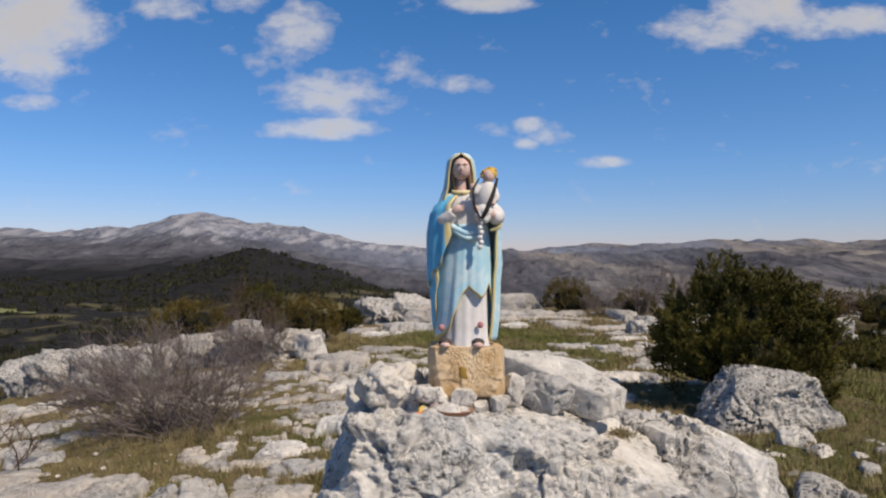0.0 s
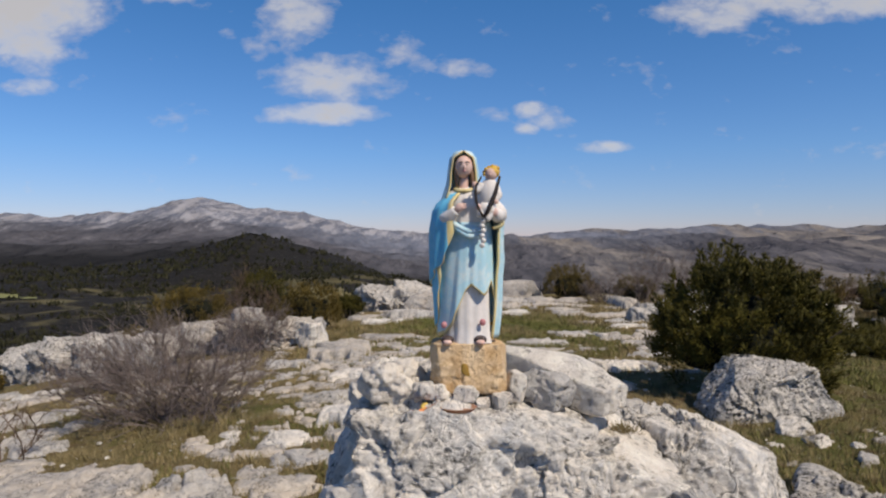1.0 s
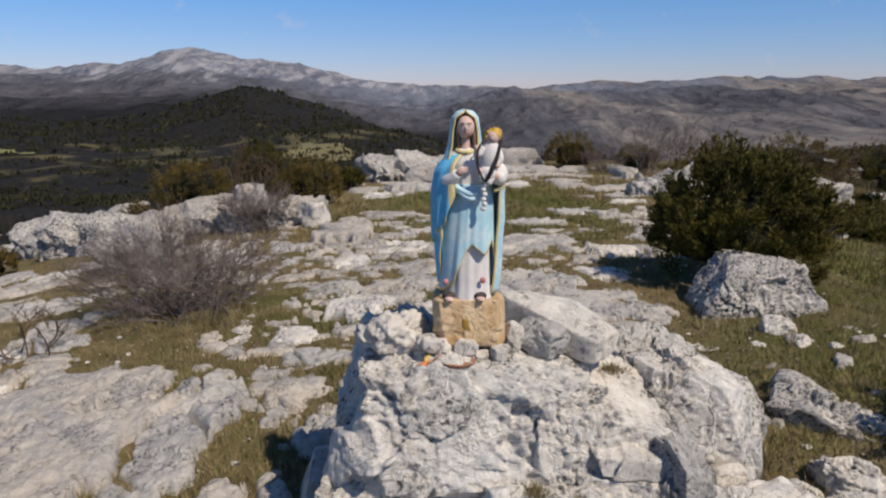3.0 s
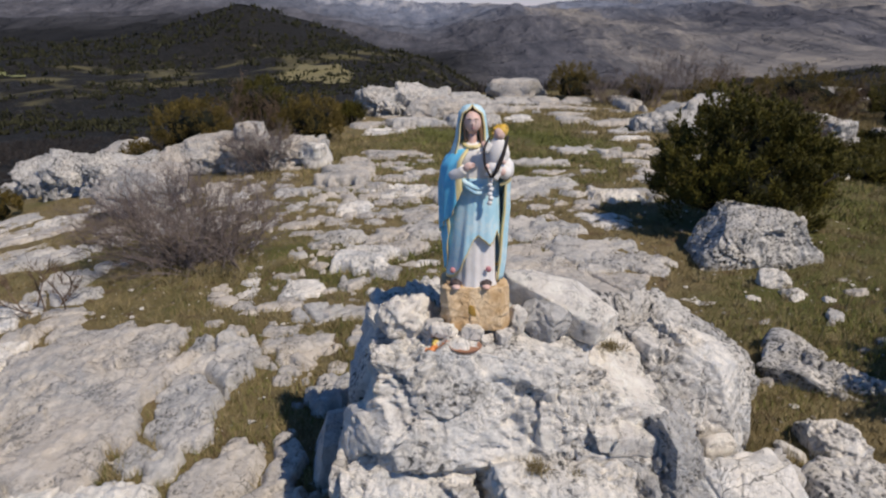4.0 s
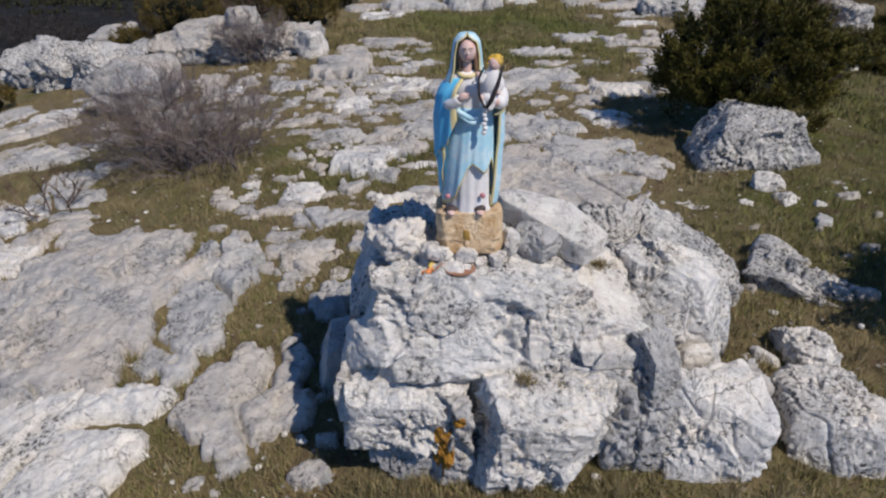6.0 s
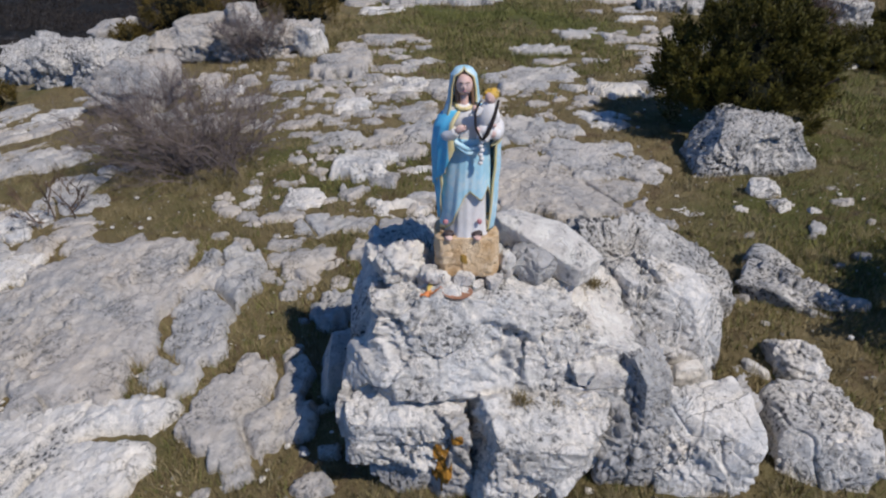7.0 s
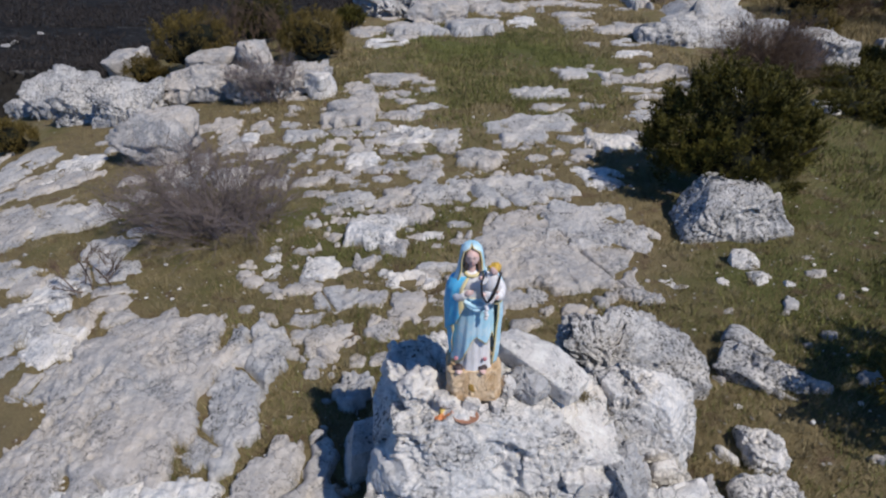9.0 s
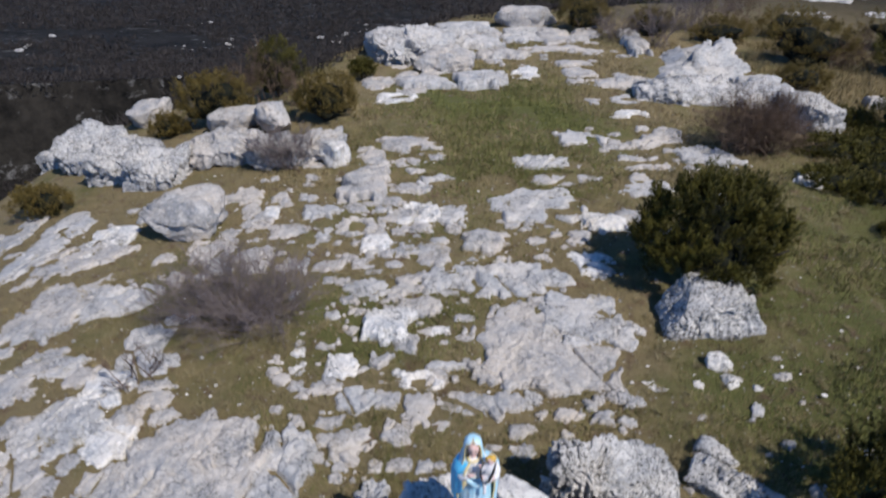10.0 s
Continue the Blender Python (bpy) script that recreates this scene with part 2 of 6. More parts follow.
def limestone_bump(t, pos):
    a = noise_tex(t, pos, 16.0, 8, 0.68, 0.3)
    fine = noise_tex(t, pos, 75.0, 5, 0.7)
    eaten = ramp(t, noise_tex(t, pos, 2.3, 5, 0.62, 0.3), ((0.45, 0.15), (0.60, 1.0)))
    ridge = calc(t, "ABSOLUTE", calc(t, "SUBTRACT", noise_tex(t, pos, 26.0, 6, 0.7, 0.1), 0.5))
    b = ramp(t, cracks(t, pos, 1.6, 0.7), ((0.0, 0.0), (0.02, 1.0)))
    h = calc(t, "SUBTRACT", calc(t, "MULTIPLY_ADD", fine, 0.35, calc(t, "MULTIPLY", a, 0.9)), calc(t, "MULTIPLY", calc(t, "MULTIPLY", ridge, eaten), 1.6))
    h = calc(t, "ADD", h, calc(t, "MULTIPLY", b, 0.2))
    hole = calc(t, "MULTIPLY", ramp(t, pits(t, pos), ((0.05, 1.0), (0.34, 0.0))), eaten)
    return calc(t, "SUBTRACT", h, calc(t, "MULTIPLY", hole, 0.9)), 0.75, 0.035


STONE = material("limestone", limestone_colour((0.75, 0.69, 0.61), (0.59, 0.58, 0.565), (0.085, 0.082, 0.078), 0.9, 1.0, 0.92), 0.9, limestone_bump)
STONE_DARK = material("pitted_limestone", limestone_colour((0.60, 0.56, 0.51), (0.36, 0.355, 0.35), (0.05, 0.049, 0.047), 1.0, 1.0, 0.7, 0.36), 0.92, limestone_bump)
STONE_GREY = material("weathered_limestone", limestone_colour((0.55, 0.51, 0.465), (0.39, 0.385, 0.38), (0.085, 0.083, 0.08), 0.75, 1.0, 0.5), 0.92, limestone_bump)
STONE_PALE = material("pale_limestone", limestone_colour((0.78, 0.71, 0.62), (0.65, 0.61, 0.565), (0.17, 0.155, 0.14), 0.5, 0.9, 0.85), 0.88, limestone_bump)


def smooth_stone_bump(t, pos):
    h, _, _ = limestone_bump(t, pos)
    return h, 0.6, 0.03


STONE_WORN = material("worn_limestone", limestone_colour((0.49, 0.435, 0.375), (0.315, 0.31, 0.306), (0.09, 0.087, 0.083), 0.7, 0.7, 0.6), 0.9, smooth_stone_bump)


LUSH = ((1.3, 17.0, 4.5), (5.5, 5.5, 3.5), (8.5, 10.0, 4.5), (-1.5, 8.0, 1.5))  # greener patches: place and reach


def turf_colour(t, pos):
    big = calc(t, "MULTIPLY_ADD", noise_tex(t, pos, 0.35, 3, 0.6, 0.3), 0.6, calc(t, "MULTIPLY", noise_tex(t, pos, 1.9, 7, 0.7, 0.4), 0.4))
    mid = noise_tex(t, pos, 3.5, 8, 0.7, 0.3)
    fine = noise_tex(t, pos, 40.0, 6, 0.7)
    straw = mix(t, fine, (0.115, 0.088, 0.046), (0.33, 0.258, 0.135))
    green = mix(t, fine, (0.036, 0.044, 0.012), (0.165, 0.170, 0.052))
    soil = mix(t, fine, (0.065, 0.040, 0.028), (0.19, 0.12, 0.085))
    for x, y, reach in LUSH:
        near = t.nodes.new("ShaderNodeVectorMath")
        near.operation = "DISTANCE"
        link(t, pos, near.inputs[0])
        near.inputs[1].default_value = (x, y, 0)
        big = calc(t, "MULTIPLY_ADD", ramp(t, calc(t, "DIVIDE", near.outputs["Value"], reach), ((0.3, 1.0), (1.0, 0.0))), 0.19, big)
    sward = mix(t, ramp(t, big, ((0.47, 0.05), (0.66, 0.9))), straw, green)
    sward = mix(t, ramp(t, mid, ((0.53, 0.0), (0.65, 0.8))), sward, soil)
    v = t.nodes.new("ShaderNodeTexVoronoi")
    v.inputs["Scale"].default_value, v.inputs["Randomness"].default_value = 9.0, 1.0
    link(t, pos, v.inputs["Vector"])
    stones = calc(t, "MULTIPLY", ramp(t, v.outputs["Distance"], ((0.10, 1.0), (0.2, 0.0))), ramp(t, mid, ((0.45, 0.0), (0.58, 1.0))))
    return mix(t, stones, sward, mix(t, fine, (0.3, 0.29, 0.27), (0.55, 0.52, 0.48)))


def turf_bump(t, pos):
    return calc(t, "ADD", noise_tex(t, pos, 30.0, 6, 0.75), noise_tex(t, pos, 5.0, 5, 0.6)), 0.8, 0.05


def wooded_colour(t, pos):
    """Thin woods, scree and dry clearings for the slopes round the hilltop, darkened for cloud shade."""
    a = noise_tex(t, pos, 0.012, 8, 0.62, 0.6)
    b = noise_tex(t, pos, 0.11, 7, 0.75, 0.2)
    c = noise_tex(t, pos, 0.03, 8, 0.7, 0.4)
    d = noise_tex(t, pos, 0.9, 8, 0.75, 0.3)
    e = noise_tex(t, pos, 0.35, 8, 0.72, 0.3)
    ln = t.nodes.new("ShaderNodeVectorMath")
    ln.operation = "LENGTH"
    link(t, pos, ln.inputs[0])
    far = calc(t, "DIVIDE", ln.outputs["Value"], 1250.0)
    # near-black tones: cloud shade on the valley put into the colour
    shaded_wood = mix(t, ramp(t, calc(t, "ADD", calc(t, "MULTIPLY", b, 0.5), calc(t, "MULTIPLY", d, 0.5)), ((0.40, 0.0), (0.60, 1.0))), (0.003, 0.003, 0.003), (0.028, 0.025, 0.021))
    shaded_wood = mix(t, ramp(t, e, ((0.58, 0.0), (0.64, 0.75))), shaded_wood, (0.15, 0.145, 0.14))
    open_ = mix(t, b, (0.034, 0.038, 0.017), (0.20, 0.165, 0.084))
    # clearings by distance: the sunlit belt opened, the cloud-shaded belts kept dark
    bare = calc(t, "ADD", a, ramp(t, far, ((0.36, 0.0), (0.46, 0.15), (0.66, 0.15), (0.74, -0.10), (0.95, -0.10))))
    land_ = mix(t, ramp(t, bare, ((0.66, 0.0), (0.75, 0.9))), shaded_wood, open_)
    return mix(t, ramp(t, c, ((0.66, 0.0), (0.74, 0.6))), land_, (0.20, 0.195, 0.19))


def ground_colour(t, pos):
    ln = t.nodes.new("ShaderNodeVectorMath")
    ln.operation = "LENGTH"
    link(t, pos, ln.inputs[0])
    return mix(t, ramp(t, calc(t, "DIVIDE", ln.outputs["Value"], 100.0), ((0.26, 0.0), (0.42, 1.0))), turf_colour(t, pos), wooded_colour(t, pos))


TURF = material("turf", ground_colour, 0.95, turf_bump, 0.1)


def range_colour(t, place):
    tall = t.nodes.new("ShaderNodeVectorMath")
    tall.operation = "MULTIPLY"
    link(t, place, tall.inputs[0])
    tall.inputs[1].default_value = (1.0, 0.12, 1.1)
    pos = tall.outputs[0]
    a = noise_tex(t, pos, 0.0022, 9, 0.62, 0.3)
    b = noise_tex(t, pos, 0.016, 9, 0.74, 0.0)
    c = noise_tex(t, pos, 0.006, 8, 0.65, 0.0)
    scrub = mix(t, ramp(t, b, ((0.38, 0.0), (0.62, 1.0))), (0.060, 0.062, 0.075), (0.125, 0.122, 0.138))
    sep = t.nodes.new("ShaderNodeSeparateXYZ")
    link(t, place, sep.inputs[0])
    # haze put into the colour: farther scrub paler and bluer, rock and grass tinted
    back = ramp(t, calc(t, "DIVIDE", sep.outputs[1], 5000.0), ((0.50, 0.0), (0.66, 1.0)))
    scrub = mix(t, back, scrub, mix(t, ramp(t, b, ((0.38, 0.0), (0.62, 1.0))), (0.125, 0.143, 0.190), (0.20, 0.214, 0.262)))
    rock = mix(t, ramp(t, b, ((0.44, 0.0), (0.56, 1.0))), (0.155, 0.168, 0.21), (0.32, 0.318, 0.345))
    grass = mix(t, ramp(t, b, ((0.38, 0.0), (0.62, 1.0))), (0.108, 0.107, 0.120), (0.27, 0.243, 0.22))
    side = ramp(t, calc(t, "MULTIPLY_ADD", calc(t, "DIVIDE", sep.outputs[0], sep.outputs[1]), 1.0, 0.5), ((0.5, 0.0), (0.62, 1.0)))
    # pale rock also spreads with distance, to add to the painted haze
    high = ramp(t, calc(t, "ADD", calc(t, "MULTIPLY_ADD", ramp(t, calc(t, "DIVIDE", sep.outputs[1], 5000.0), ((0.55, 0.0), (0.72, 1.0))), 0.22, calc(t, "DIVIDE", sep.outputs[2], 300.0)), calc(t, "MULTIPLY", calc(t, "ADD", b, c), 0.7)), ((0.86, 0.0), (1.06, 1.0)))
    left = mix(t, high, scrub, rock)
    # left foot of the range darkened: cloud shadow painted as colour
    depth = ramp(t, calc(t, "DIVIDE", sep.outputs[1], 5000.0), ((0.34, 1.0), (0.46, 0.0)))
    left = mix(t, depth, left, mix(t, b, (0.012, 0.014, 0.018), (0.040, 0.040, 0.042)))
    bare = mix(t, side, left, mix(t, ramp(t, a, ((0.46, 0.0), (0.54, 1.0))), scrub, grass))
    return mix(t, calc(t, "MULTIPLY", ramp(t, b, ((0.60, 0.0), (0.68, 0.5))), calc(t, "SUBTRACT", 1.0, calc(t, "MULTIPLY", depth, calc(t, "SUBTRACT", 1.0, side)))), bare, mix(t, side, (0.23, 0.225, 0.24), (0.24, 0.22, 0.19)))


def range_bump(t, pos):
    return calc(t, "SUBTRACT", noise_tex(t, pos, 0.006, 8, 0.62), calc(t, "ABSOLUTE", calc(t, "SUBTRACT", noise_tex(t, pos, 0.012, 6, 0.6), 0.5))), 1.0, 40.0


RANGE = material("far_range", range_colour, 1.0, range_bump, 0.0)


def leaf_material(name, dark, light, rough_=0.6):
    def build(t, pos):
        geo = t.nodes.new("ShaderNodeNewGeometry")
        patch = noise_tex(t, pos, 2.2, 3, 0.5)
        f = calc(t, "ADD", calc(t, "MULTIPLY", geo.outputs["Random Per Island"], 0.6), calc(t, "MULTIPLY", ramp(t, patch, ((0.35, 0.0), (0.65, 1.0))), 0.5))
        return mix(t, f, dark, light)
    return material(name, build, rough_, None, 0.15)


JUNIPER = leaf_material("juniper_foliage", (0.007, 0.009, 0.003), (0.118, 0.102, 0.020))
JUNIPER_BROWN = leaf_material("dry_juniper_foliage", (0.045, 0.036, 0.010), (0.165, 0.118, 0.032))
# near black, so the colour itself gives the shade deep in a bush
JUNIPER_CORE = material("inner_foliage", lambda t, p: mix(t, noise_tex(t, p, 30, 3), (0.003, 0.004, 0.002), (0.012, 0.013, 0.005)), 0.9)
TWIG_GREY = leaf_material("bare_twigs", (0.085, 0.064, 0.057), (0.27, 0.22, 0.20), 0.85)
TWIG_BROWN = leaf_material("brown_twigs", (0.065, 0.042, 0.030), (0.21, 0.145, 0.10), 0.85)
BARK = material("bark", lambda t, p: mix(t, noise_tex(t, p, 40, 5), (0.05, 0.035, 0.025), (0.16, 0.125, 0.10)), 0.9)
GRASS = leaf_material("grass_blades", (0.070, 0.060, 0.024), (0.36, 0.28, 0.145), 0.7)
GRASS_GREEN = leaf_material("green_grass_blades", (0.055, 0.066, 0.018), (0.26, 0.255, 0.085), 0.7)
GRASS_DRY = leaf_material("dry_grass_blades", (0.14, 0.115, 0.05), (0.42, 0.34, 0.19), 0.7)


def paint(name, colour, wear=(0.5, 0.48, 0.45), amount=0.35, roughness=0.55):
    def build(t, pos):
        a = noise_tex(t, pos, 28.0, 6, 0.65)
        b = noise_tex(t, pos, 6.0, 4, 0.6)
        tone = mix(t, b, tuple(c * 0.8 for c in colour), tuple(min(c * 1.15, 0.9) for c in colour))
        return mix(t, calc(t, "MULTIPLY", ramp(t, calc(t, "ADD", calc(t, "MULTIPLY", a, 0.5), calc(t, "MULTIPLY", noise_tex(t, pos, 11.0, 5, 0.6, 0.4), 0.5)), ((0.46, 0.0), (0.60, 1.0))), amount), tone, wear)
    return material(name, build, roughness, lambda t, p: (noise_tex(t, p, 60, 4), 0.25, 0.004), 0.35)


PAINT_BLUE = paint("sky_blue_paint", (0.40, 0.65, 0.76), (0.74, 0.79, 0.78), 0.62)
PAINT_DEEP = paint("bright_blue_paint", (0.12, 0.53, 0.86), (0.4, 0.68, 0.80), 0.3)
PAINT_WHITE = paint("white_paint", (0.78, 0.75, 0.73), (0.55, 0.50, 0.46))
PAINT_YELLOW = paint("yellow_paint", (0.66, 0.55, 0.27), (0.7, 0.66, 0.5))
PAINT_SKIN = paint("skin_paint", (0.66, 0.43, 0.37), (0.7, 0.6, 0.56), 0.4)
PAINT_HAIR = paint("brown_paint", (0.22, 0.13, 0.08), (0.4, 0.33, 0.27))
PAINT_BLOND = paint("ochre_paint", (0.66, 0.40, 0.05), (0.6, 0.5, 0.3), 0.2)
PAINT_ROSE = paint("rose_paint", (0.52, 0.20, 0.22), (0.6, 0.5, 0.45), 0.2)
PAINT_SHOE_SHADE = paint("shoe_shade_paint", (0.05, 0.035, 0.035), (0.2, 0.15, 0.13), 0.2)


# ---- mesh helpers ----
def mesh_of(name, verts, faces, mats, slots=None, shade=True):
    """A mesh from arrays; faces all of one length."""
    me = bpy.data.meshes.new(name)
    verts, faces = np.asarray(verts, np.float32), np.asarray(faces, np.int32)
    me.vertices.add(len(verts))
    me.vertices.foreach_set("co", verts.ravel())
    k = faces.shape[1]
    me.loops.add(faces.size)
    me.loops.foreach_set("vertex_index", faces.ravel())
    me.polygons.add(len(faces))
    me.polygons.foreach_set("loop_start", np.arange(0, faces.size, k, dtype=np.int32))
    for m in mats if isinstance(mats, (list, tuple)) else (mats,):
        me.materials.append(m)
    if slots is not None:
        me.polygons.foreach_set("material_index", np.asarray(slots, np.int32))
    me.polygons.foreach_set("use_smooth", np.full(len(faces), shade))
    me.update(calc_edges=True)
    me.validate()
    return me


def put(name, me, at=(0, 0, 0), parent=None, label="", category="", group="", kind=""):
    ob = new(name, me)
    ob.matrix_world = Matrix.Translation(at)
    if parent is not None:
        ob.parent = parent
        ob.matrix_parent_inverse = parent.matrix_world.inverted()
        ob.matrix_basis = Matrix.Translation(at)
    return tagged(ob, label, category, group, kind)


def empty(name, at, label, category, group=""):
    ob = new(name)
    ob.matrix_world = Matrix.Translation(at)
    ob.empty_display_size = 0.1
    return tagged(ob, label, category, group)


def grid_faces(nu, nv, wrap=False):
    """Quads of a grid of nu rows by nv columns; wrap joins the last column to the first."""
    u, v = np.meshgrid(np.arange(nu - 1), np.arange(nv if wrap else nv - 1), indexing="ij")
    a, b = u * nv + v, u * nv + (v + 1) % nv
    return np.stack([a, b, b + nv, a + nv], -1).reshape(-1, 4)


BALLS = {}


def ball(sub):
    if sub not in BALLS:
        bm = bmesh.new()
        bmesh.ops.create_icosphere(bm, subdivisions=sub, radius=1)
        bm.verts.ensure_lookup_table()
        BALLS[sub] = (np.array([v.co[:] for v in bm.verts]), np.array([[v.index for v in f.verts] for f in bm.faces]))
        bm.free()
    return BALLS[sub]


def ground_z(x, y):
    return float(land(np.array([float(x)]), np.array([float(y)]))[0])


# ---- rocks ----
def broken(p, seed):
    """Fractured planes: each cell of a jittered lattice has a height and a slope of its own. -1..1 or so."""
    i = np.floor(p).astype(np.int64)
    best, out = np.full(len(p), 9e9), np.zeros(len(p))
    for dx in (-1, 0, 1):
        for dy in (-1, 0, 1):
            for dz in (-1, 0, 1):
                c = i + np.array((dx, dy, dz))
                x, y, z = c[:, 0], c[:, 1], c[:, 2]
                j = [lattice(x, y, z, seed + k) for k in range(3)]
                d = p - c - np.stack(j, 1)
                far = (d * d).sum(1)
                nearer = far < best
                g = np.stack([(v * 7.31) % 1.0 * 2 - 1 for v in j], 1)
                h = 0.45 * ((j[0] * 13.7) % 1.0 * 2 - 1) + 0.75 * (d * g).sum(1)
                best, out = np.where(nearer, far, best), np.where(nearer, h, out)
    return out


def rock_shape(half, seed, sub=4, boxy=0.5, cuts=9, depth=0.8, ragged=0.09, flute=0.0, tilt=(0, 0, 0), planes=(), gully=0.8):
    """A weathered block: half sizes, planes knocked off it, pits and grooves. planes: (x, y, z, offset) in halves."""
    d, faces = ball(sub)
    n = 2.0 + 6.0 * boxy
    p = d / (np.abs(d) ** n).sum(1, keepdims=True) ** (1 / n)
    rng = np.random.default_rng(seed)
    sides = [(*rng.normal(size=3), rng.uniform(0.62, 1.0) * depth / 0.8) for _ in range(cuts)]
    for nx, ny, nz, off in sides + list(planes):
        normal = np.array((nx, ny, nz), float)
        normal /= np.linalg.norm(normal)
        over = p @ normal - off
        p = p - np.maximum(over, 0)[:, None] * normal * 0.97
    h = np.array(half, float)
    w = p * h
    size = float(h.mean())
    q = w / 0.5
    warp = 0.35 * np.stack([grain(q * 2.3, seed + 51), grain(q * 2.3, seed + 52), grain(q * 2.3, seed + 53)], 1)
    r = q + 0.5 * warp
    crest = lambda k, n: 1 - 2 * np.abs(grain(r * k, seed + n))
    worn = 0.22 + 0.85 * smooth(-0.2, 0.3, grain(q * 1.3, seed + 64))  # smooth and eaten patches
    chips = 0.62 * broken(r * np.array([3.6, 3.6, 4.4]), seed + 6) + 0.40 * broken(r * 9.0, seed + 7) + 0.10 * crest(5.6, 62) + 0.14 * crest(15.0, 63) + 0.24 * rough(q * 12.0, seed + 9, 3, 0.65)
    wide, amp = r / max(1.0, size / 0.6), ragged * min(size, 0.55)  # large rocks break in larger pieces, with the same small relief
    push = ragged * size * (0.35 * rough(wide * 0.9, seed, 2) + 1.5 * broken(wide * np.array([1.2, 1.2, 1.5]), seed + 5)) + amp * (0.18 * crest(2.4, 61) + worn * chips)
    push = push - amp * gully * 0.7 * np.exp(-(grain(r * np.array([1.3, 1.3, 0.7]), seed + 21) / 0.035) ** 2)
    pit = np.maximum(grain(r * 8.5, seed + 31) - 0.28, 0) + 0.8 * np.maximum(grain(r * 15.0, seed + 33) - 0.22, 0)
    push = push - amp * 1.9 * worn * pit
    if flute:
        push = push - 0.45 * flute * min(size, 0.7) * (2 * np.abs(grain(r * np.array([3.6, 3.6, 0.7]), seed + 41)) + 0.8 * np.abs(grain(r * np.array([8.0, 8.0, 1.8]), seed + 42))) * (1.1 - np.abs(d[:, 2]))
    w = w + d * push[:, None]
    turn = np.array(Euler([radians(a) for a in tilt]).to_matrix())
    return w @ turn.T, faces


def rock_mesh(name, half, seed, mat=None, **kw):
    v, f = rock_shape(half, seed, **kw)
    return mesh_of(name, v, f, mat or STONE)


def slab_shape(x, y, w, d, h, seed, step, lean=0.0):
    """A low outcrop: a ragged sheet of bedrock that follows the ground, worn flat, with broken beds and fissures where turf shows."""
    gx, gy = np.arange(-0.78 * w, 0.78 * w + step, step), np.arange(-0.78 * d, 0.78 * d + step, step)
    X, Y = np.meshgrid(gx, gy)
    px, py = X.ravel(), Y.ravel()
    s = flat3(px + x, py + y, 1.0, seed * 1.9)
    px = px + 0.35 * step * grain(s * 31.0, seed + 71)
    py = py + 0.35 * step * grain(s * 31.0, seed + 72)
    ux, uy = px / (0.52 * w), py / (0.52 * d)
    rad = np.hypot(ux, uy).clip(1e-6)
    ca, sa = ux / rad, uy / rad
    n = 3.2
    edge = 1 / (np.abs(ca) ** n + np.abs(sa) ** n) ** (1 / n)
    circ = np.stack([ca * 1.3, sa * 1.3, np.full_like(ca, seed * 3.7)], 1)
    edge = edge * (1.04 + 0.24 * grain(circ, seed) + 0.26 * grain(circ * 2.6, seed + 1))
    small = min(0.16, 0.10 / min(w, d))
    rr = rad / edge + small * (1.0 * grain(s * 3.2, seed + 2) + 1.1 * grain(s * 8.0, seed + 6) + 0.7 * grain(s * 19.0, seed + 7))
    turn = 0.5 + 0.35 * (seed % 3)
    along, across = s[:, 0] * math.cos(turn) + s[:, 1] * math.sin(turn), s[:, 1] * math.cos(turn) - s[:, 0] * math.sin(turn)
    bend = 0.10 * grain(s * 2.6, seed + 11) + 0.05 * grain(s * 7.0, seed + 12)
    bent = np.stack([along, across + bend, s[:, 2]], 1)
    relief = min(h, 0.10)
    top = 0.8 * h + relief * (0.42 * rough(s * 0.9, seed + 3, 2) + 0.40 * broken(bent * np.array([1.3, 1.8, 1.0]), seed + 9) + smooth(-0.35, 0.4, grain(s * 1.1, seed + 18)) * (0.45 * broken(bent * np.array([4.0, 5.5, 1.0]), seed + 10) + 0.22 * broken(bent * np.array([11.0, 14.0, 1.0]), seed + 17)))
    top = top + (0.006 + 0.03 * relief) * (rough(s * 9.0, seed + 4, 4, 0.65) + 1.2 * (0.5 - np.abs(grain(s * 6.0, seed + 13))))
    top = top - 0.10 * h * np.minimum(rad, 1.2) ** 2
    seam = np.exp(-(grain(bent * np.array([0.6, 1.7, 1.0]), seed + 5) / 0.055) ** 2) * smooth(-0.1, 0.2, grain(s * 1.3, seed + 14))
    joint = np.exp(-(grain(bent * np.array([1.9, 0.8, 1.0]), seed + 8) / 0.04) ** 2) * smooth(-0.05, 0.25, grain(s * 1.1, seed + 15))
    pool = smooth(0.50, 0.66, grain(s * 2.1, seed + 16)) * (h < 0.12)
    top = top - (0.85 * h + 0.05) * np.maximum(np.maximum(seam, 0.8 * joint), pool)
    top = top + lean * px
    fall = 1 - smooth(0.86, 1.0, rr)
    z = top * fall - (0.06 + 0.3 * h) * (1 - fall)
    f = grid_faces(len(gy), len(gx))
    f = f[(rr[f] < 1.04).any(1) & (z[f] > -0.09).any(1)]
    used, f = np.unique(f, return_inverse=True)
    g = land(px + x, py + y)
    g0 = ground_z(x, y)
    return np.stack([px, py, z + g - g0], 1)[used], f.reshape(-1, 4), g0


COVER = []  # place and half sizes of all bedrock, to keep the grass off it


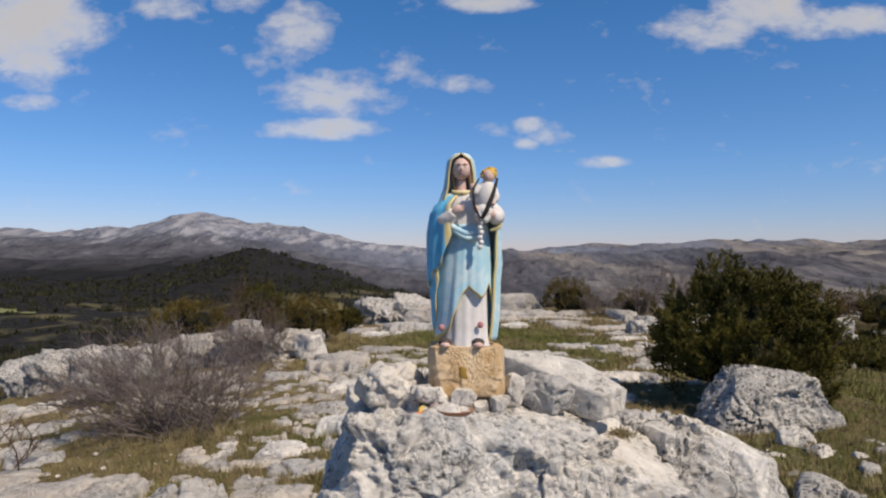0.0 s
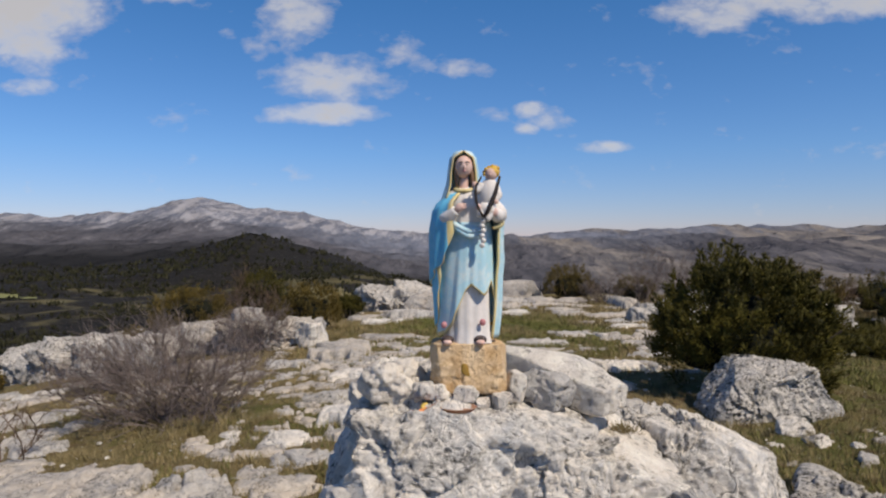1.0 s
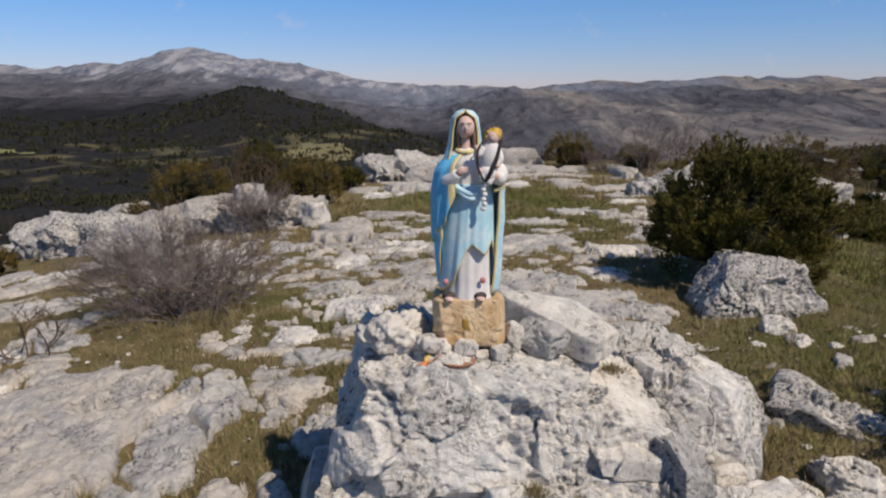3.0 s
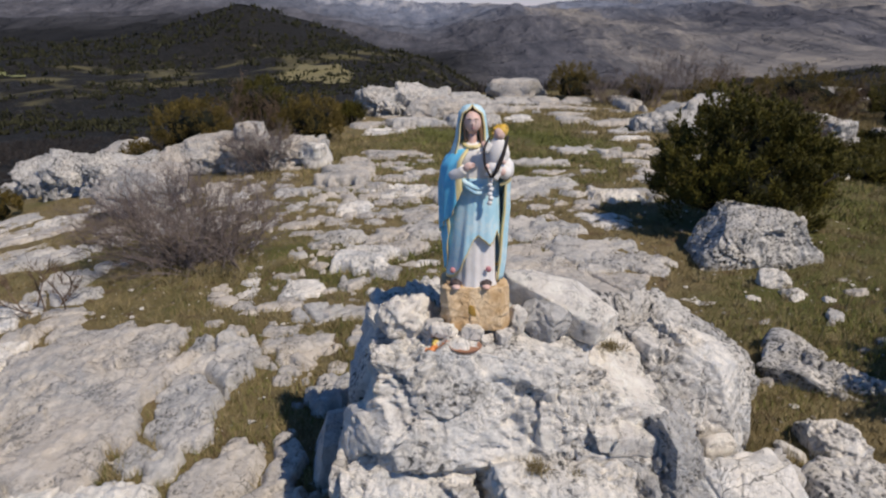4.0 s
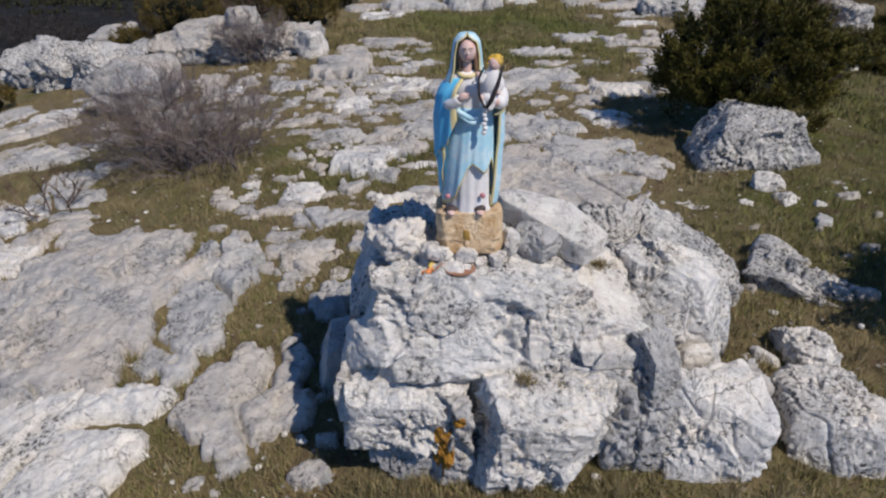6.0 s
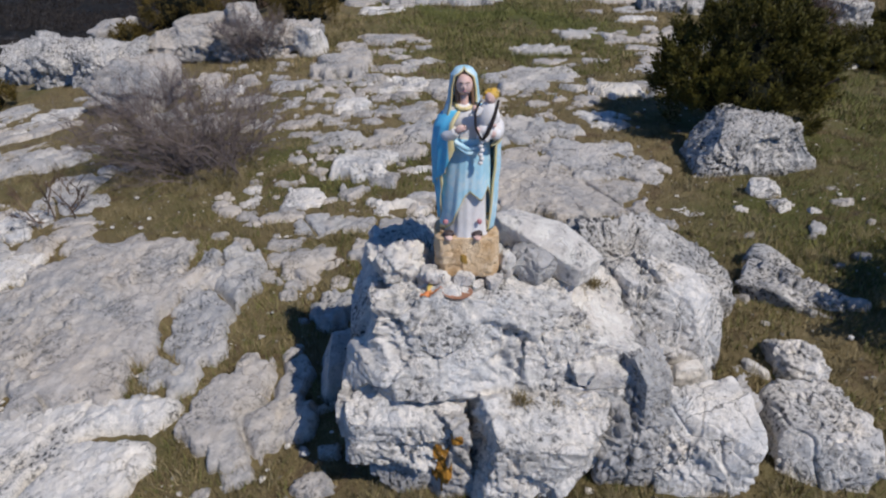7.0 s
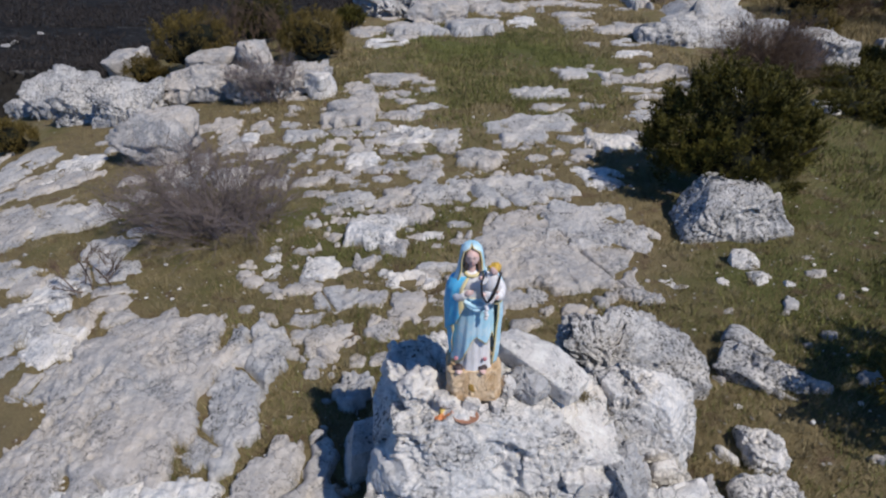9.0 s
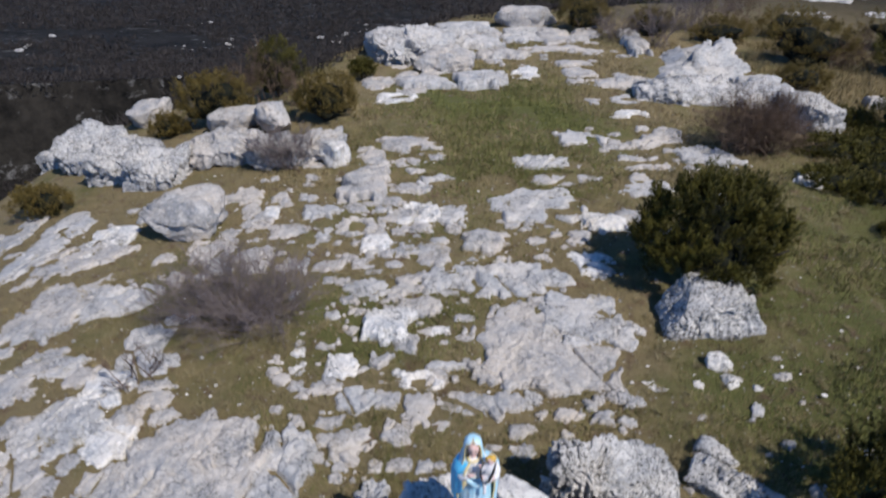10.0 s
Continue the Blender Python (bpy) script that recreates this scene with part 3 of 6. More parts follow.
def slab(x, y, w, d, h, seed, mat=None, fine=False, lean=0.0):
    near = y < 8.5 or fine
    h = h if fine or h > 0.25 else 0.02 + 0.52 * h
    w, d = w * 0.97 + 0.01, d * 0.95 + 0.01
    COVER.append((x, y, w * 0.52, d * 0.52))
    step = max(0.016, 0.010 * math.sqrt(w * d)) if y < 8.5 else 0.035 if y < 16 else 0.055
    v, f, z = slab_shape(x, y, w, d, h, seed, min(step, min(w, d) / 10), lean)
    put("rock_slab", mesh_of("rock_slab", v, f, mat or ((STONE_WORN, STONE_GREY, STONE, STONE_WORN) if w < 1.2 else (STONE_WORN, STONE_GREY))[seed % (4 if w < 1.2 else 2)]), (x, y, z), ground)


def boulder(x, y, z, half, seed, label, mat=None, name="boulder", group="", **kw):
    COVER.append((x, y, half[0] * 0.9, half[1] * 0.9))
    return put(name, rock_mesh(name, half, seed, mat, **kw), (x, y, z), None, label, "rock", group)


# ---- ground ----
def polar_sheet(r0, r1, step, fine_deg, mat, name):
    """One sheet of land in rings, closer set ahead than behind."""
    front = np.arange(-52, 52.001, fine_deg)
    back = np.arange(56, 304.1, 4.0)
    az = np.radians(np.concatenate([front, back]))
    r = np.geomspace(r0, r1, int(math.log(r1 / r0) / math.log(step)))
    R, A = np.meshgrid(r, az, indexing="ij")
    x, y = (R * np.sin(A)).ravel(), (R * np.cos(A)).ravel()
    z = land(x, y)
    near = smooth(60, 20, R.ravel())
    z = z + near * (0.035 * rough(flat3(x, y, 1.3), 61, 4) + 0.012 * grain(flat3(x, y, 9.0), 66))
    v = np.stack([x, y, z], 1)
    f = grid_faces(len(r), len(az), True)
    return mesh_of(name, v, f, mat)


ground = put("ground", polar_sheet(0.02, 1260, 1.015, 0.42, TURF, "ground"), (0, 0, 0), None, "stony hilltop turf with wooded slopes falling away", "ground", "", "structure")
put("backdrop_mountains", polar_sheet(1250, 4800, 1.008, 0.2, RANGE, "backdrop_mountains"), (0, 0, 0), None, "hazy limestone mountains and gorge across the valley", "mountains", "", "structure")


# ---- the outcrop under the statue ----
outcrop = empty("rock_outcrop", (0.2, 3.3, 0.0), "pale fissured limestone outcrop rising from the turf", "rock")
COVER.append((0.4, 3.4, 1.0, 0.6))
COVER.append((1.5, 3.6, 0.55, 0.7))


def outcrop_rock(x, y, z, half, seed, mat=None, **kw):
    kw.setdefault("sub", 5)
    ob = put("rock", rock_mesh("rock", half, seed, mat, **kw), (0, 0, 0), outcrop)
    ob.matrix_parent_inverse = Matrix()
    ob.matrix_basis = Matrix.Translation((x - 0.2, y - 3.3, z))
    return ob


# the main block: a pale sloping top, a face that leans back and an undercut foot
outcrop_rock(0.08, 3.52, 0.90, (0.68, 0.57, 0.48), 111, STONE, sub=7, boxy=1.2, cuts=0, ragged=0.09, gully=0.3, planes=((0.41, -0.10, 1, 0.90), (-0.35, -0.1, 1, 0.97), (0.05, -1, 0.27, 0.76), (-1, -0.1, 0.25, 0.92), (0.1, -0.9, -1, 0.80), (-0.7, -0.8, 0, 1.02)))
outcrop_rock(-0.25, 3.21, 0.40, (0.38, 0.31, 0.36), 27, STONE, boxy=0.8, cuts=2, depth=1.0, ragged=0.16, planes=((0.0, -0.5, 1, 0.98), (0, -0.8, -1, 0.85)), sub=7)
outcrop_rock(-0.18, 3.14, 0.10, (0.30, 0.22, 0.16), 45, STONE_GREY, boxy=0.8, cuts=4, ragged=0.12, sub=6)
outcrop_rock(0.03, 3.02, 0.33, (0.18, 0.20, 0.36), 38, STONE_GREY, boxy=0.7, cuts=4, ragged=0.12, sub=6)
# the low block in front of it
outcrop_rock(0.52, 3.02, 0.36, (0.43, 0.32, 0.44), 12, STONE, sub=7, boxy=1.0, cuts=2, depth=1.0, ragged=0.12, gully=0.5, planes=((0.1, -0.45, 1, 0.99), (-1, -0.35, 0.2, 0.92), (0.2, -1, -0.25, 0.95), (0.9, -0.6, -0.3, 1.0)))
# the pale shoulder and its thin beds
outcrop_rock(0.80, 3.50, 0.72, (0.36, 0.46, 0.42), 13, STONE_PALE, sub=7, boxy=1.2, cuts=0, ragged=0.06, gully=0.3, planes=((0.36, -0.14, 1, 0.93), (0.1, -1, 0.2, 0.9)))
outcrop_rock(0.88, 3.20, 0.86, (0.20, 0.17, 0.060), 28, STONE_PALE, boxy=1.2, cuts=1, ragged=0.10, sub=6, tilt=(0, 8, 6))
outcrop_rock(0.86, 3.17, 0.755, (0.20, 0.15, 0.044), 29, STONE, boxy=1.2, cuts=1, ragged=0.10, sub=6, tilt=(0, 7, -4))
outcrop_rock(0.87, 3.16, 0.66, (0.17, 0.13, 0.042), 31, STONE_GREY, boxy=1.2, cuts=1, ragged=0.10, sub=6, tilt=(0, 8, 3))
# upright blades of rock
outcrop_rock(1.17, 3.13, 0.50, (0.19, 0.25, 0.48), 15, STONE_GREY, boxy=0.9, cuts=2, depth=0.95, ragged=0.09, gully=0.4, planes=((0.35, -0.3, 1, 0.88), (0.35, -1, 0.25, 0.9)), tilt=(-5, 0, 6), sub=7)
outcrop_rock(0.99, 2.99, 0.42, (0.09, 0.13, 0.30), 39, STONE_GREY, boxy=0.7, cuts=4, ragged=0.12, sub=6)
outcrop_rock(1.07, 3.48, 0.46, (0.17, 0.22, 0.44), 40, STONE_GREY, boxy=0.8, cuts=4, ragged=0.12, sub=6)
# the hollowed rock with a stone in it
outcrop_rock(1.55, 3.06, 0.31, (0.30, 0.31, 0.38), 18, STONE, sub=7, boxy=0.9, cuts=3, depth=0.98, ragged=0.10, planes=((0.1, -0.3, 1, 0.92), (-0.2, 1, 0.6, 0.95)))
outcrop_rock(1.83, 3.24, 0.24, (0.11, 0.30, 0.36), 16, STONE_GREY, boxy=0.7, cuts=4, ragged=0.11, sub=6)
outcrop_rock(1.34, 3.50, 0.34, (0.12, 0.22, 0.30), 41, STONE_GREY, boxy=0.7, cuts=4, ragged=0.12, sub=6)
outcrop_rock(1.59, 3.47, 0.50, (0.095, 0.085, 0.11), 20, STONE_PALE, sub=5, boxy=0.6)
# the smooth grey shoulder behind
outcrop_rock(1.44, 3.88, 0.56, (0.47, 0.31, 0.53), 17, STONE, sub=7, boxy=1.0, cuts=1, depth=1.0, ragged=0.085, gully=0.6, planes=((0.42, -0.05, 1, 0.93), (0.1, 0.8, 1, 0.95), (-0.3, -1, 0.25, 0.92), (0.9, -0.5, 0.4, 0.98), (-1, -0.3, 0.2, 0.82)))
outcrop_rock(1.08, 3.84, 0.96, (0.11, 0.13, 0.10), 42, STONE_DARK, sub=6, boxy=0.8, cuts=3, ragged=0.12)
outcrop_rock(1.00, 3.70, 0.98, (0.055, 0.05, 0.05), 43, STONE_PALE, sub=5, boxy=0.5)
# the dark fluted fin at the back
outcrop_rock(1.46, 4.76, 0.42, (0.50, 0.25, 0.52), 14, STONE_DARK, sub=7, boxy=0.9, cuts=3, ragged=0.13, flute=0.35, planes=((0.15, -0.2, 1, 0.93),))
outcrop_rock(2.00, 4.93, 0.20, (0.44, 0.34, 0.40), 30, STONE_DARK, boxy=0.7, cuts=4, ragged=0.11, planes=((0.55, -0.2, 1, 0.78),), sub=6)
outcrop_rock(-0.78, 4.10, 0.06, (0.24, 0.30, 0.28), 19, STONE_GREY, boxy=0.5, ragged=0.10, sub=6)


def tree_of(thing):
    vs, fs, n = [], [], 0
    for ob in thing.children:
        at = np.array(thing.location) + np.array(ob.location)
        v = np.array([q.co[:] for q in ob.data.vertices]) + at
        vs.append(v)
        fs += [[k + n for k in p.vertices] for p in ob.data.polygons]
        n += len(v)
    return BVHTree.FromPolygons([tuple(q) for q in np.concatenate(vs)], fs)


def top_of(tree):
    """A function that gives the height of the upper surface at a place."""

    def height(x, y, r=0.0):
        hits = [tree.ray_cast(Vector((x + dx * r, y + dy * r, 5)), Vector((0, 0, -1)))[0] for dx, dy in ((0, 0), (1, 0), (-1, 0), (0, 1), (0, -1))]
        return sum(q.z for q in hits if q) / max(1, len([q for q in hits if q]))
    return height


OUTCROP_TREE = tree_of(outcrop)
rest = top_of(OUTCROP_TREE)


def skin(name, at, size, way, seed, mat, parent, cells=26, edge=0.3):
    """A thin ragged patch (lichen, wax) that lies on the outcrop, cast onto it along way."""
    tree = OUTCROP_TREE
    way = Vector(way).normalized()
    side = way.cross(Vector((0, 0, 1))) if abs(way.z) < 0.9 else Vector((1, 0, 0))
    side.normalize()
    up = side.cross(way)
    pts, keep = [], []
    for i in range(cells):
        for j in range(cells):
            a, b = i / (cells - 1) * 2 - 1, j / (cells - 1) * 2 - 1
            start = Vector(at) + side * a * size[0] + up * b * size[1]
            place, normal, _, _ = tree.ray_cast(start - way * 0.8, way, 2.0)
            mask = 1 - math.hypot(a, b) + 0.5 * float(grain(np.array([[a * 2.1, b * 2.1, seed * 1.7]]), seed)[0]) + 0.3 * float(grain(np.array([[a * 5.1, b * 5.1, seed * 1.7]]), seed)[0])
            pts.append((place + normal * 0.004) if place else start)
            keep.append(bool(place) and mask > edge)
    faces = []
    for i in range(cells - 1):
        for j in range(cells - 1):
            q = (i * cells + j, i * cells + j + 1, (i + 1) * cells + j + 1, (i + 1) * cells + j)
            if all(keep[k] for k in q) and max((pts[q[0]] - pts[q[2]]).length, (pts[q[1]] - pts[q[3]]).length) < 0.12:
                faces.append(q)
    # keep the largest connected piece
    group = {k: k for q in faces for k in q}

    def head_of(k):
        while group[k] != k:
            k = group[k]
        return k
    for q in faces:
        for k in q[1:]:
            group[head_of(k)] = head_of(q[0])
    heads = [head_of(q[0]) for q in faces]
    main = max(set(heads), key=heads.count)
    faces = [q for q, h in zip(faces, heads) if h == main]
    ob = put(name, mesh_of(name, np.array([p[:] for p in pts]) - np.array(parent.location), np.array(faces), mat), (0, 0, 0), parent)
    ob.matrix_parent_inverse = Matrix()
    return ob

# ---- stones set round the foot of the statue ----
SETTING = "loose stones set round the statue"


def loose(x, y, half, seed, label, mat=None, **kw):
    kw.setdefault("boxy", 0.45)
    kw.setdefault("ragged", 0.17)
    kw.setdefault("cuts", 5)
    kw.setdefault("sub", 5)
    me = rock_mesh("stone", half, seed, mat or STONE_PALE, **kw)
    low = min(v.co.z for v in me.vertices)
    return put("stone", me, (x, y, rest(x, y, half[0] * 0.3) - low * 0.9), None, label, "stone", SETTING)


loose(-0.23, 3.50, (0.18, 0.13, 0.11), 71, "rough cream limestone block beside the statue base", STONE_PALE, sub=5, tilt=(0, 6, 20))
loose(0.63, 3.74, (0.36, 0.14, 0.108), 72, "long pale limestone block leaning off the outcrop", STONE_PALE, sub=5, tilt=(0, 9, -40), cuts=0, boxy=1.3, ragged=0.06, gully=0.2, planes=((0.25, -0.5, 0.9, 0.95), (-0.6, 0.3, 0.7, 0.95), (0.7, 0.3, 0.8, 1.05)))
loose(0.50, 3.52, (0.13, 0.08, 0.075), 73, "grey wedge of limestone propped against a longer block", STONE_GREY, tilt=(0, 12, -40), cuts=4, boxy=0.9)
loose(0.36, 3.50, (0.05, 0.06, 0.085), 74, "upright whitish stone beside the statue base", STONE_PALE, tilt=(0, 12, 0))
loose(0.110, 3.335, (0.066, 0.05, 0.042), 75, "small pitted white stone before the statue base", STONE_PALE)
loose(0.19, 3.325, (0.04, 0.04, 0.035), 76, "small pitted white stone before the statue base", STONE_PALE)
loose(0.285, 3.34, (0.052, 0.045, 0.042), 77, "small smooth white stone before the statue base", STONE_PALE, ragged=0.03)
loose(-0.04, 3.345, (0.080, 0.05, 0.036), 78, "small cream stone before the statue base", STONE_PALE)
loose(-0.10, 3.38, (0.055, 0.05, 0.05), 79, "small grey stone before the statue base", STONE_GREY)

PLINTH = material("painted_stone", lambda t, p: mix(t, ramp(t, noise_tex(t, p, 6.5, 6, 0.65, 0.6), ((0.54, 0.0), (0.66, 0.75))), mix(t, ramp(t, noise_tex(t, p, 9, 6, 0.6, 0.5), ((0.35, 0.0), (0.65, 1.0))), (0.56, 0.36, 0.18), (0.80, 0.62, 0.41)), (0.33, 0.17, 0.05)), 0.8, limestone_bump)
PLINTH_MOSS = material("ochre_lichen", lambda t, p: mix(t, noise_tex(t, p, 40, 5), (0.20, 0.12, 0.03), (0.42, 0.26, 0.06)), 0.9)
plinth = empty("plinth", (0.118, 3.5, 1.375), "rough ochre painted stone base under the statue", "plinth")


def plinth_rock(x, y, z, half, seed, name, mat, **kw):
    ob = put(name, rock_mesh(name, half, seed, mat, **kw), (0, 0, 0), plinth)
    ob.matrix_parent_inverse = Matrix()
    ob.matrix_basis = Matrix.Translation((x, y, z))


plinth_rock(-0.045, 0, 0.112, (0.140, 0.15, 0.128), 81, "block", PLINTH, sub=6, boxy=1.3, cuts=1, depth=1.0, ragged=0.045, gully=1.2, planes=((-0.7, -0.7, 0, 1.08), (0, -1, 0.15, 0.9)))
plinth_rock(0.085, -0.005, 0.112, (0.112, 0.15, 0.124), 82, "block", PLINTH, sub=6, boxy=1.2, cuts=1, depth=1.0, ragged=0.05, gully=1.2, planes=((0.7, -0.6, 0.1, 1.0), (0, -1, 0.2, 0.88)))
plinth_rock(-0.01, -0.126, 0.09, (0.034, 0.012, 0.046), 83, "lichen_patch", PLINTH_MOSS, sub=4, boxy=0.2, cuts=5, ragged=0.7)

# ---- the statue: one mesh ----
STATUE_AT = (0.125, 3.49, 1.61)
PAINTS = [PAINT_BLUE, PAINT_DEEP, PAINT_WHITE, PAINT_YELLOW, PAINT_SKIN, PAINT_HAIR, PAINT_BLOND, PAINT_ROSE, PAINT_SHOE_SHADE]
BLUE, DEEP, WHITE, YELLOW, SKIN, HAIR, BLOND, ROSE, SHOE_SHADE = range(9)


class Sculpt:
    """Gathers the pieces of one carved figure into one mesh."""

    def __init__(self):
        self.v, self.f, self.s, self.n = [], [], [], 0

    def add(self, v, f, slot):
        f = np.asarray(f)
        slot = np.full(len(f), slot) if np.isscalar(slot) else np.asarray(slot)
        if f.shape[1] == 4:
            f, slot = np.concatenate([f[:, [0, 1, 2]], f[:, [0, 2, 3]]]), np.concatenate([slot, slot])
        self.v.append(np.asarray(v, float)), self.f.append(f + self.n), self.s.append(slot)
        self.n += len(v)

    def ball(self, at, half, slot, turn=(0, 0, 0), sub=3):
        d, f = ball(sub)
        m = np.array(Euler([radians(a) for a in turn]).to_matrix())
        self.add((d * np.array(half)) @ m.T + np.array(at), f, slot)

    def tube(self, points, radii, slot, n=12, flat=1.0, folds=0.0):
        """A limb through the points, eased between them, with closed ends."""
        pts, rad = np.array(points, float), np.array(radii, float)
        k = np.linspace(0, len(pts) - 1, 6 * (len(pts) - 1) + 1)
        c = np.stack([np.interp(k, range(len(pts)), pts[:, i]) for i in range(3)], 1)
        for _ in range(3):
            c[1:-1] = (c[:-2] + 2 * c[1:-1] + c[2:]) / 4
        r = np.interp(k, range(len(pts)), rad)
        t = np.gradient(c, axis=0)
        t /= np.linalg.norm(t, axis=1, keepdims=True)
        side = np.cross(t, [0.0, 1.0, 0.001])
        side /= np.linalg.norm(side, axis=1, keepdims=True)
        up = np.cross(side, t)
        a = np.linspace(0, 2 * np.pi, n, endpoint=False)
        wave = 1 + folds * np.cos(5 * a)[None, :] * np.linspace(0.2, 1, len(c))[:, None]
        v = c[:, None] + r[:, None, None] * wave[..., None] * (np.cos(a)[None, :, None] * side[:, None] + flat * np.sin(a)[None, :, None] * up[:, None])
        v = np.concatenate([c[None, :1].repeat(n, 1), v, c[None, -1:].repeat(n, 1)], 0).reshape(-1, 3)
        self.add(v, grid_faces(len(c) + 2, n, True), slot)

    def sheet(self, p, thick, slot):
        """A cloth of some thickness over a grid of points (rows, columns, 3)."""
        nu, nv = p.shape[:2]
        n = np.cross(np.gradient(p, axis=0), np.gradient(p, axis=1))
        n /= np.linalg.norm(n, axis=2, keepdims=True) + 1e-9
        out = np.concatenate([p, p - n * thick]).reshape(-1, 3)
        f = grid_faces(nu, nv)
        back = f[:, ::-1] + nu * nv
        rim = np.concatenate([np.arange(nv), np.arange(1, nu) * nv + nv - 1, (nu - 1) * nv + np.arange(nv - 2, -1, -1), np.arange(nu - 2, 0, -1) * nv])
        nxt = np.roll(rim, -1)
        side = np.stack([rim, rim + nu * nv, nxt + nu * nv, nxt], 1)
        edge = YELLOW if isinstance(slot, np.ndarray) else slot
        s = slot.ravel() if isinstance(slot, np.ndarray) else np.full(len(f), slot)
        self.add(out, np.concatenate([f, back, side]), np.concatenate([s, s, np.full(len(side), edge)]))


def around(angle, rx, ry, z, cx=0.0, cy=0.0):
    """A point round the figure; angle 0 is its front."""
    return np.stack([cx + rx * np.sin(angle), cy - ry * np.cos(angle), z + 0 * angle], -1)


def make_statue():
    s = Sculpt()
    # white under-robe
    a = np.linspace(-np.pi, np.pi, 96, endpoint=False)
    rows = []
    for z in np.linspace(0, 0.81, 40):
        rx = np.interp(z, [0, 0.06, 0.3, 0.5, 0.63, 0.72, 0.765, 0.79, 0.81], [0.128, 0.118, 0.112, 0.112, 0.115, 0.122, 0.105, 0.055, 0.0])
        ry = np.interp(z, [0, 0.3, 0.63, 0.72, 0.77, 0.79, 0.81], [0.095, 0.085, 0.088, 0.085, 0.07, 0.045, 0.0])
        fold = 1 + (0.026 * np.cos(11 * a + 2 * np.sin(2 * a)) + 0.035 * np.cos(5 * a + 1 + 2 * z)) * np.interp(z, [0, 0.45, 0.6], [1, 0.5, 0])
        rows.append(around(a, rx * fold, ry * fold, z, -0.012 if z > 0.7 else 0.0))
    s.add(np.array(rows).reshape(-1, 3), grid_faces(40, 96, True), WHITE)
    # blue over-skirt, gathered up at the front
    a = np.linspace(-np.pi, np.pi, 121)
    hem = np.interp(a, [-3.15, -1.5, -0.95, -0.6, -0.12, 0.1, 0.5, 0.75, 1.0, 1.5, 3.15], [0.03, 0.03, 0.05, 0.10, 0.27, 0.30, 0.245, 0.26, 0.32, 0.10, 0.03])
    p = np.zeros((30, 121, 3))
    for i, u in enumerate(np.linspace(0, 1, 30)):
        z = 0.615 + (hem - 0.615) * u
        rx = np.interp(z, [0, 0.3, 0.5, 0.62], [0.152, 0.140, 0.130, 0.118])
        ry = np.interp(z, [0, 0.3, 0.62], [0.118, 0.108, 0.095])
        ply = 1 + u ** 0.7 * (0.022 * np.cos(15 * a + 2.5 * np.sin(3 * a) + 3 * u) + 0.045 * np.cos(6 * a + 3.5 * u + 0.8 * np.sin(2 * a))) + 0.07 * u ** 3 * np.exp(-((a - 0.62) / 0.3) ** 2)
        p[i] = around(a, rx * ply, ry * ply, 0)
        p[i, :, 2] = z
    slot = np.full((29, 120), BLUE)
    slot[28:] = YELLOW
    s.sheet(p, 0.008, slot)
    # mantle over the back and both sides
    a = np.linspace(0.98, 2 * np.pi - 0.92, 90)
    p = np.zeros((34, 90, 3))
    for i, u in enumerate(np.linspace(0, 1, 34)):
        low = np.interp(a, [0.9, 1.5, 4.3, 4.9, 5.4], [0.02, 0.03, 0.03, 0.10, 0.36])
        z = 0.775 + (low - 0.775) * u
        rx = np.interp(z, [0, 0.3, 0.42, 0.56, 0.66, 0.72, 0.775], [0.158, 0.185, 0.198, 0.188, 0.192, 0.165, 0.075])
        ry = np.interp(z, [0, 0.3, 0.6, 0.72, 0.775], [0.13, 0.14, 0.13, 0.10, 0.06])
        ply = 1 + u * (0.03 * np.cos(13 * a + 2 * u) + 0.03 * np.cos(6 * a - 3 * u)) + 0.03 * np.sin(9 * u) * (a < 1.6) - 0.07 * smooth(2.0, 1.2, a)
        p[i] = around(a, rx * ply, ry * ply, 0, 0.004, 0.012)
        p[i, :, 2] = z
    slot = np.full((33, 89), BLUE)
    slot[:, 45:] = DEEP
    slot[:, :2] = YELLOW
    slot[:, -2:] = YELLOW
    s.sheet(p, 0.010, slot)
    # drape over the bent arm, falling to a point
    a = np.linspace(-2.2, -0.45, 26)
    p = np.zeros((24, 26, 3))
    for i, u in enumerate(np.linspace(0, 1, 24)):
        low = np.interp(a, [-2.2, -1.2, -0.75, -0.45], [0.20, 0.36, 0.42, 0.56])
        z = 0.768 + (low - 0.768) * u
        r = np.interp(u, [0, 0.12, 0.22, 0.45, 1], [0.52, 0.80, 0.95, 1.02, 0.96]) * (1 + 0.05 * u * np.cos(15 * a + 4 * u))
        p[i] = around(a, 0.202 * r, 0.145 * r, 0, 0.005, 0.0)
        p[i, :, 2] = z
    slot = np.full((23, 25), DEEP)
    slot[:, -2:] = YELLOW
    s.sheet(p, 0.010, slot)
    # veil
    a0 = np.linspace(0, 1, 60)
    p = np.zeros((26, 60, 3))
    for i, u in enumerate(np.linspace(0, 1, 26)):
        z = np.interp(u, [0, 0.1, 0.25, 0.45, 0.7, 1], [0.986, 0.978, 0.945, 0.89, 0.81, 0.715])
        rx = np.interp(u, [0, 0.1, 0.25, 0.45, 0.7, 1], [0.002, 0.044, 0.069, 0.077, 0.086, 0.116])
        gap = np.interp(u, [0, 0.12, 0.25, 0.5, 0.75, 1], [0.02, 0.12, 0.80, 0.98, 0.90, 0.95])
        a = gap + (2 * np.pi - 2 * gap) * a0
        ply = 1 + 0.05 * u * np.cos(9 * a)
